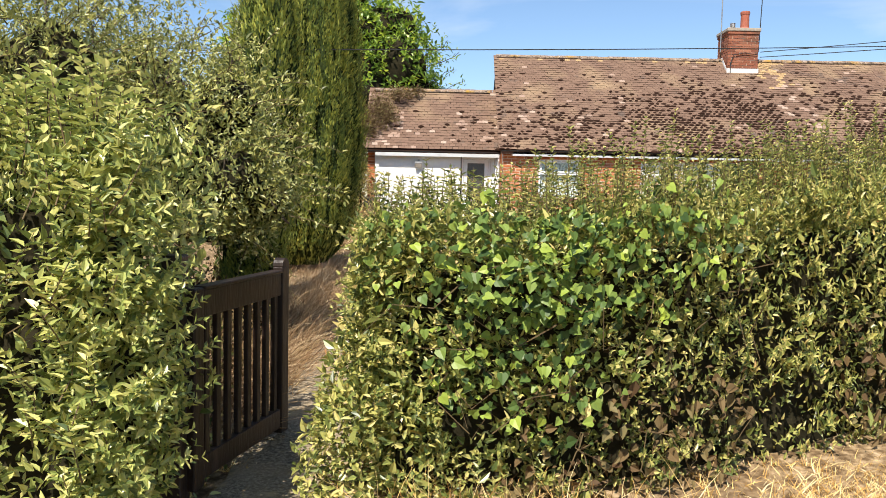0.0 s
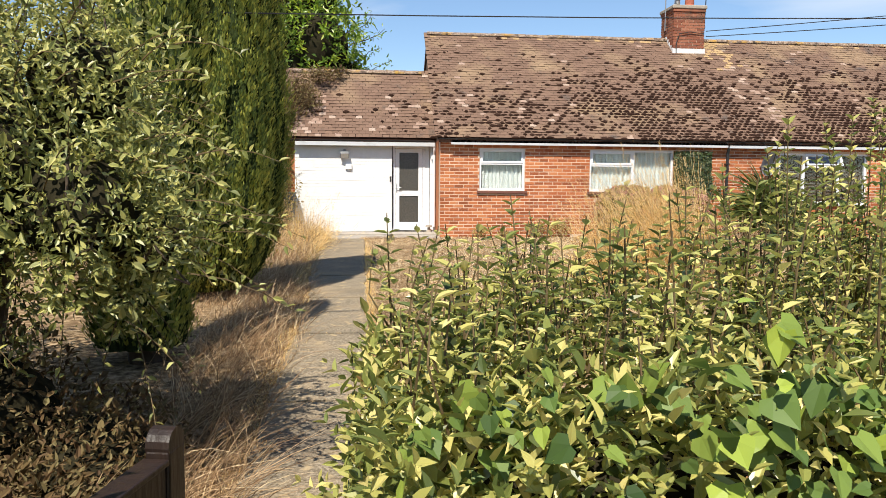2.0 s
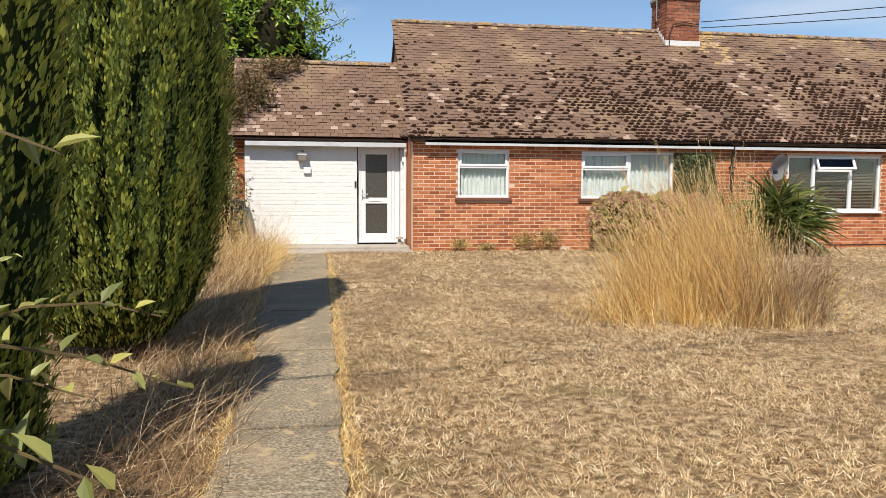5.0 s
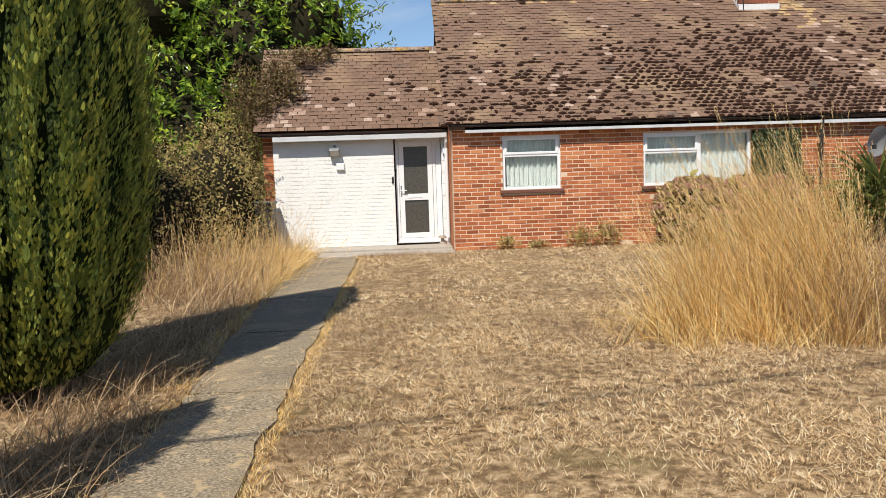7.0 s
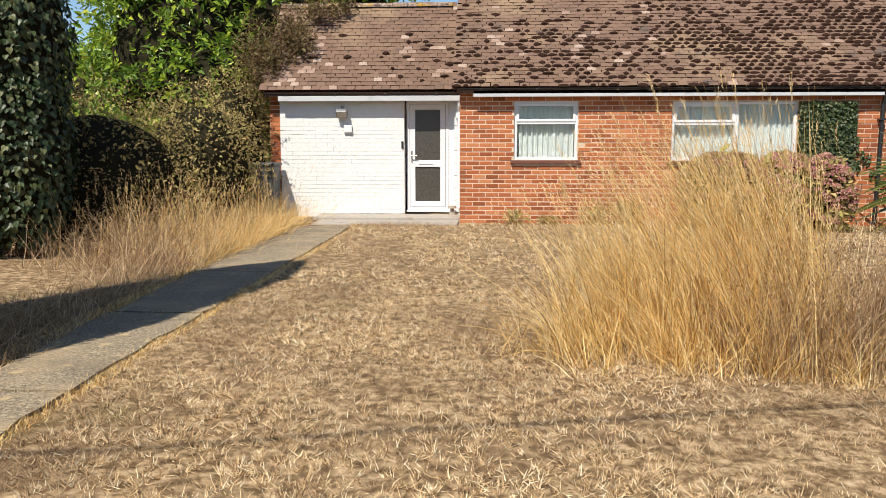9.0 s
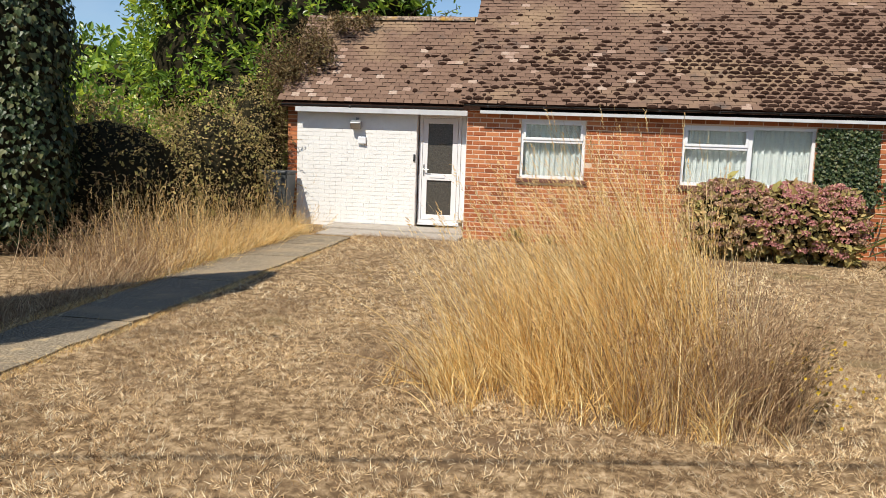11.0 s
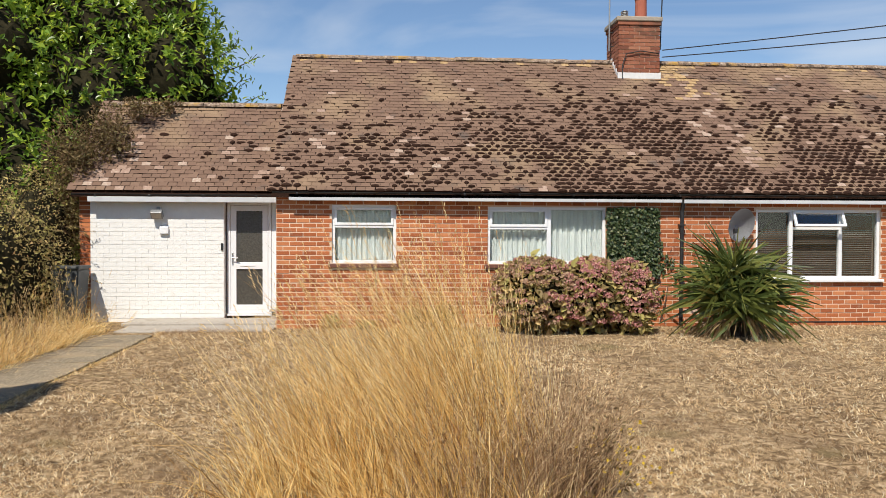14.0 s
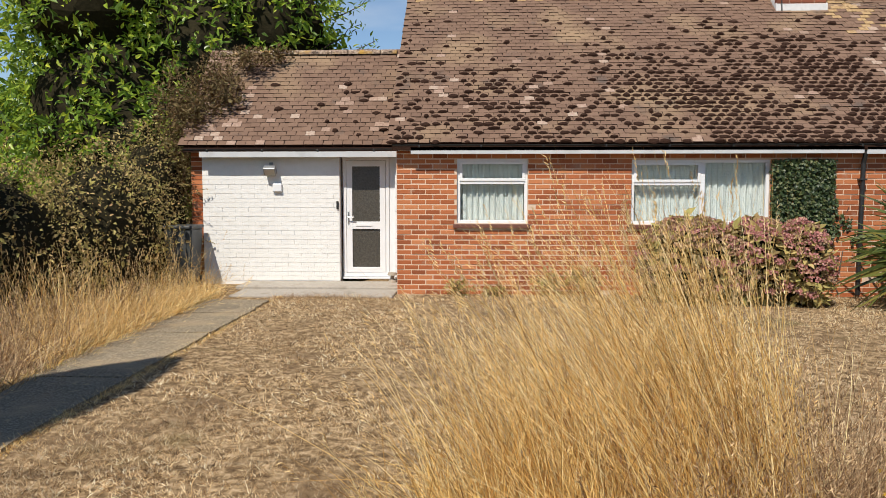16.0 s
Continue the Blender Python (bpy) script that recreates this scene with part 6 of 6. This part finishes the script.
tall_grass("tall_grass", [(3.0, 12.0, 0.26, 0.28, 2), (3.4, 12.2, 0.30, 0.26, 2), (3.75, 11.7, 0.32, 0.24, 1.5)], 1700, 0.45, 1.5, (-0.18, -0.02), M_STRAW,
           "dense shorter dry grass round the tall clump", w=0.0062, jitter=0.20, bend=(0.02, 0.5), skew=0.9, tuft=8)
tall_grass("tall_grass", [(2.62, 12.0, 0.24, 0.34, 1), (3.3, 11.55, 0.44, 0.2, 1.6), (4.2, 11.6, 0.26, 0.26, 1.2)], 1700, 0.12, 0.75, (-0.10, -0.06), M_STRAW, "bent dry grass at the foot of the clump", w=0.0056, jitter=0.36, seeds=False, bend=(0.1, 0.9), tuft=10)
tall_grass("tall_grass", [(4.1, 11.55, 0.30, 0.2, 2), (4.5, 11.75, 0.14, 0.2, 1.4)], 2000, 0.25, 1.1, (0.02, -0.05), M_DRYSTALK, "brown dead weed stalks in the dry grass", w=0.0055, jitter=0.25, bend=(0.05, 0.6))
tall_grass("tall_grass", [(3.3, 12.0, 0.55, 0.35, 1), (4.1, 12.0, 0.35, 0.35, 1)], 160, 0.9, 1.75, (-0.22, 0.0), M_STRAW, "loose single stalks round the dry clump", w=0.0055, jitter=0.3, bend=(0.05, 0.6))
tall_grass("tall_grass", [(-1.3, 6.6, 0.2, 0.8, 1), (-1.25, 8.2, 0.2, 0.8, 1)], 420, 0.15, 0.6, (0.15, -0.08), M_DRYSTALK, "pale broken straw along the path edge", jitter=0.5, bend=(0.2, 0.9), seeds=False)
tall_grass("tall_grass", [(-0.66, j, 0.16, 0.012, 1) for j in (4.7, 6.72, 8.71, 10.7, 12.7, 14.75, 16.8)], 900, 0.02, 0.07, (0, 0), M_STRAW, "dry grass growing in the path joints", jitter=0.5, seeds=False, seg=2)
tall_grass("tall_grass", [(-0.30, 8, 0.04, 3.0, 1), (-0.30, 14, 0.04, 3.0, 1), (-0.95, 8, 0.07, 2.4, 1.2), (-1.18, 14, 0.08, 1.6, 1.0), (-1.30, 17, 0.08, 1.6, 1.0)], 20000, 0.035, 0.10, (0, 0), M_STRAW, "ragged dry grass along the path edges", jitter=0.6, seeds=False, seg=2)
tall_grass("tall_grass", [(-1.15, 4.6, 0.16, 0.4, 2), (-1.1, 5.6, 0.14, 0.5, 1.5)], 900, 0.2, 0.7, (0.28, -0.15), M_DRYSTALK, "bleached dry grass flopping over the path inside the gate",
           w=0.006, jitter=0.4, bend=(0.3, 0.9), seeds=False)
tall_grass("tall_grass", [(-1.35, 6.5, 0.22, 1.6, 2), (-1.3, 9.3, 0.22, 0.9, 1.5), (-1.5, 5.0, 0.3, 0.5, 1)], 3000, 0.15, 0.6, (0.15, -0.05), M_DRYSTALK, "dead brown grass and stalks along the path edge",
           jitter=0.45, bend=(0.3, 0.9), seeds=False)
tall_grass("tall_grass", [(-1.6, 10.9, 0.45, 0.9, 2), (-1.7, 12.5, 0.35, 0.7, 1), (-2.6, 11.3, 0.7, 0.3, 0.8), (-1.5, 14.4, 0.4, 1.0, 1.4)], 6500, 0.08, 0.32, (0.1, 0.0), M_DRYSTALK, "low dead reddish grass by the cypress",
           jitter=0.4, seeds=False, bend=(0.3, 0.9))
tall_grass("tall_grass", [(-1.36, 17.2, 0.22, 1.2, 2.4), (-1.6, 16.6, 0.3, 0.6, 1.2), (-1.40, 19.2, 0.25, 0.6, 1.3)], 3600, 0.15, 0.8, (0.06, -0.04), M_STRAW,
           "yellow dry grass leaning over the path end", w=0.007, jitter=0.42, bend=(0.2, 0.9), tuft=9)
tall_grass("tall_grass", [(-2.0, 16.6, 0.5, 0.8, 2), (-2.6, 17.2, 0.5, 0.6, 1.5), (-1.7, 19.0, 0.25, 0.7, 1)], 700, 0.7, 1.35, (0.03, -0.05), M_STRAW, "tall scattered dry stalks by the thicket", w=0.007, jitter=0.2, bend=(0.05, 0.5))
tall_grass("tall_grass", [(-2.5, 16.2, 0.6, 0.8, 2), (-1.8, 15.2, 0.4, 0.6, 1), (-2.1, 18.4, 0.3, 0.7, 1)], 2600, 0.2, 0.95, (0.05, -0.05), M_DRYSTALK, "brown dead weeds before the thicket", w=0.007, jitter=0.4, bend=(0.1, 0.8))
tall_grass("tall_grass", [(-1.15, 15.6, 0.10, 0.6, 1), (-1.25, 18.3, 0.15, 0.8, 1), (-2.2, 17.3, 0.4, 0.5, 1)], 900, 0.05, 0.35, (0.1, -0.05), M_BRAMBLE, "patchy green grass still growing by the path", w=0.008, jitter=0.45, seeds=False, bend=(0.3, 0.9))
tall_grass("tall_grass", [(0.9, 2.85, 0.5, 0.12, 1.5), (2.0, 2.85, 0.7, 0.12, 1.0), (0.1, 2.9, 0.3, 0.1, 1.0)], 1900, 0.06, 0.44, (0.0, -0.12), M_STRAW, "straw-dry grass at the foot of the hedge", jitter=0.4, bend=(0.2, 0.9), seeds=False)
tall_grass("tall_grass", [(1.6, 2.4, 0.9, 0.35, 1.5), (2.4, 3.1, 0.6, 0.3, 1.5), (3.6, 3.2, 0.9, 0.5, 1.0)], 14000, 0.03, 0.13, (0.0, 0.0), M_STRAW, "mown straw-dry verge grass", jitter=0.5, seeds=False, seg=2, bend=(0.2, 0.8))

# ---- gate ----
gate = thing("garden_gate", label="dark brown slatted wooden gate standing open", category="gate")
GA = math.atan2(3.83 - 2.97, -0.80 + 0.99)
GM = pose(-0.99, 2.97, 0.17, 0, 0, math.degrees(GA))
GL = 0.90


def gate_part(name, dims, bevel=0.006, tilt=None):
    o = part(name, boxed(*dims, bevel=bevel), M_GATE, gate)
    o.matrix_world = GM
    return o


gate_part("hinge_stile", (0.0, 0.075, -0.025, 0.025, 0.0, 0.84), 0.008)
st = bmesh.new()
box(st, GL - 0.078, GL, -0.028, 0.028, 0.0, 0.86, bevel=0.006)
r = bmesh.ops.create_cone(st, cap_ends=True, segments=16, radius1=0.039, radius2=0.039, depth=0.054, matrix=Matrix.Translation((GL - 0.039, 0, 0.865)) @ Euler((math.pi / 2, 0, 0)).to_matrix().to_4x4())
o = part("closing_stile", st, M_GATE, gate)
o.matrix_world = GM
gate_part("top_rail", (0.076, GL - 0.079, -0.022, 0.022, 0.715, 0.83))
gate_part("bottom_rail", (0.076, GL - 0.079, -0.022, 0.022, 0.03, 0.13))
gate_part("middle_cap", (0.076, GL - 0.079, -0.03, 0.03, 0.83, 0.845), 0.004)
for i in range(8):
    x = 0.105 + i * (GL - 0.24) / 7
    gate_part("slat", (x, x + 0.034, -0.012, 0.012, 0.128, 0.717), 0.003)
gp = tagged(part("gate_post", boxed(-1.10, -1.0, 2.90, 3.0, 0.0, 1.15, bevel=0.01), M_GATE), "dark wooden gate post half hidden in the hedge", "post")

# drinks can on the verge
can = thing("drinks_can", label="crushed red drinks can lying in the dry verge", category="can")
cz = float(ground_z(2.75)) + 0.0
cb = bmesh.new()
prof = [(0.026, 0.0), (0.032, 0.008), (0.033, 0.02), (0.033, 0.095), (0.031, 0.105), (0.026, 0.115)]
seg = 18
rings = [[cb.verts.new((0.90 + r * math.cos(2 * math.pi * i / seg) * (1 + 0.12 * math.sin(3 * i + 20 * z)), 2.72 + r * math.sin(2 * math.pi * i / seg), cz + z)) for i in range(seg)] for r, z in prof]
for u, v in zip(rings, rings[1:]):
    for i in range(seg):
        cb.faces.new((u[i], u[(i + 1) % seg], v[(i + 1) % seg], v[i]))
cb.faces.new(rings[0][::-1])
part("body", cb, M_RED, can)
lb = bmesh.new()
bmesh.ops.create_cone(lb, cap_ends=True, segments=18, radius1=0.027, radius2=0.025, depth=0.004, matrix=Matrix.Translation((0.90, 2.72, cz + 0.116)))
part("lid", lb, M_ALU, can, "bare metal lid")
part("pull_tab", boxed(0.892, 0.908, 2.705, 2.73, cz + 0.118, cz + 0.121), M_ALU, can)

# ---- far trees ----
for x, y, h in ((-16, 40, 6.5), (-22, 44, 7.5), (-11, 46, 6), (-30, 40, 8), (-19, 34, 5), (-13.5, 30, 3.6)):
    bush("far_tree", [((x, y, h * 0.55), (3.0, 2.5, h * 0.45)), ((x + 2, y + 1, h * 0.45), (2.6, 2.2, h * 0.36)), ((x - 2, y, h * 0.5), (2.4, 2.0, h * 0.35))], 3500, 0.35, 0.5, M_LAUREL,
         "distant leafy green tree beyond the garden", "tree", shrink=0.75, depth=0.4, amp=0.15, scale=1.0, trunk=[((x, y, 0.2), (x, y, h * 0.6), 0.2)])

# ---- bricks, last ----
spots = brick_spots(MX0, 14.0, 0.30, 2.56, [(a - 0.0, b, c - 0.075 if i < 2 else c - 0.055, d) for i, (a, b, c, d) in enumerate(WINDOWS)])
near = sorted([s for s in spots if s[0] < 5.1 and abs(s[2] - BRICK) < 0.02], key=lambda s: (s[0] > 4.2, s[1]))[:300]
near_set = set(near)
proto = brick_proto(BRICK - 0.012)
proto.materials.append(M_BRICK)
for x, z, w in near:
    o = new("brick", proto)
    o.location = (x, FY - 0.004 + RNG.normal() * 0.0015, z)
    o.parent = wall_front
rest = [s for s in spots if s not in near_set]
V, Q = box_arrays(np.array([(x, FY + 0.046 + RNG.normal() * 0.0015, z) for x, z, w in rest]), np.array([(w / 2, 0.05, 0.0315) for x, z, w in rest]))
np_mesh("brick_run", V, Q, M_BRICK_J, wall_front, kind="stuff")
spots = brick_spots(-2.03, DX0 - 0.005, 0.38, 2.60, [])
V, Q = box_arrays(np.array([(x, AY + 0.0450 + RNG.normal() * 0.0010, z) for x, z, w in spots]), np.array([(w / 2 + 0.0035, 0.05, 0.0366) for x, z, w in spots]))
np_mesh("painted_brick_run", V, Q, M_WHITE_BRICK, wall_an, kind="stuff")
C = [(-2.137 + (0.0 if k % 2 else 0.0), AY + 0.09, 0.42 + k * COURSE) for k in range(28)]
V, Q = box_arrays(np.array(C), np.array([(0.098, 0.05, 0.0325)] * len(C)))
np_mesh("corner_bricks", V, Q, M_BRICK_J, bpy.data.objects["wall_annex_corner"], kind="stuff")

# stand every thing's handle at its base
bpy.context.view_layer.update()
for ob in [o for o in scene.objects if o.type == 'EMPTY' and o.parent is None]:
    kids = [k for k in ob.children_recursive if k.type == 'MESH']
    pts = [k.matrix_world @ Vector(c) for k in kids for c in k.bound_box]
    if pts:
        lo = [min(p[i] for p in pts) for i in range(3)]
        hi = [max(p[i] for p in pts) for i in range(3)]
        ob.location = ((lo[0] + hi[0]) / 2, (lo[1] + hi[1]) / 2, lo[2])
        for k in ob.children:
            k.matrix_parent_inverse = Matrix.Translation(-ob.location)
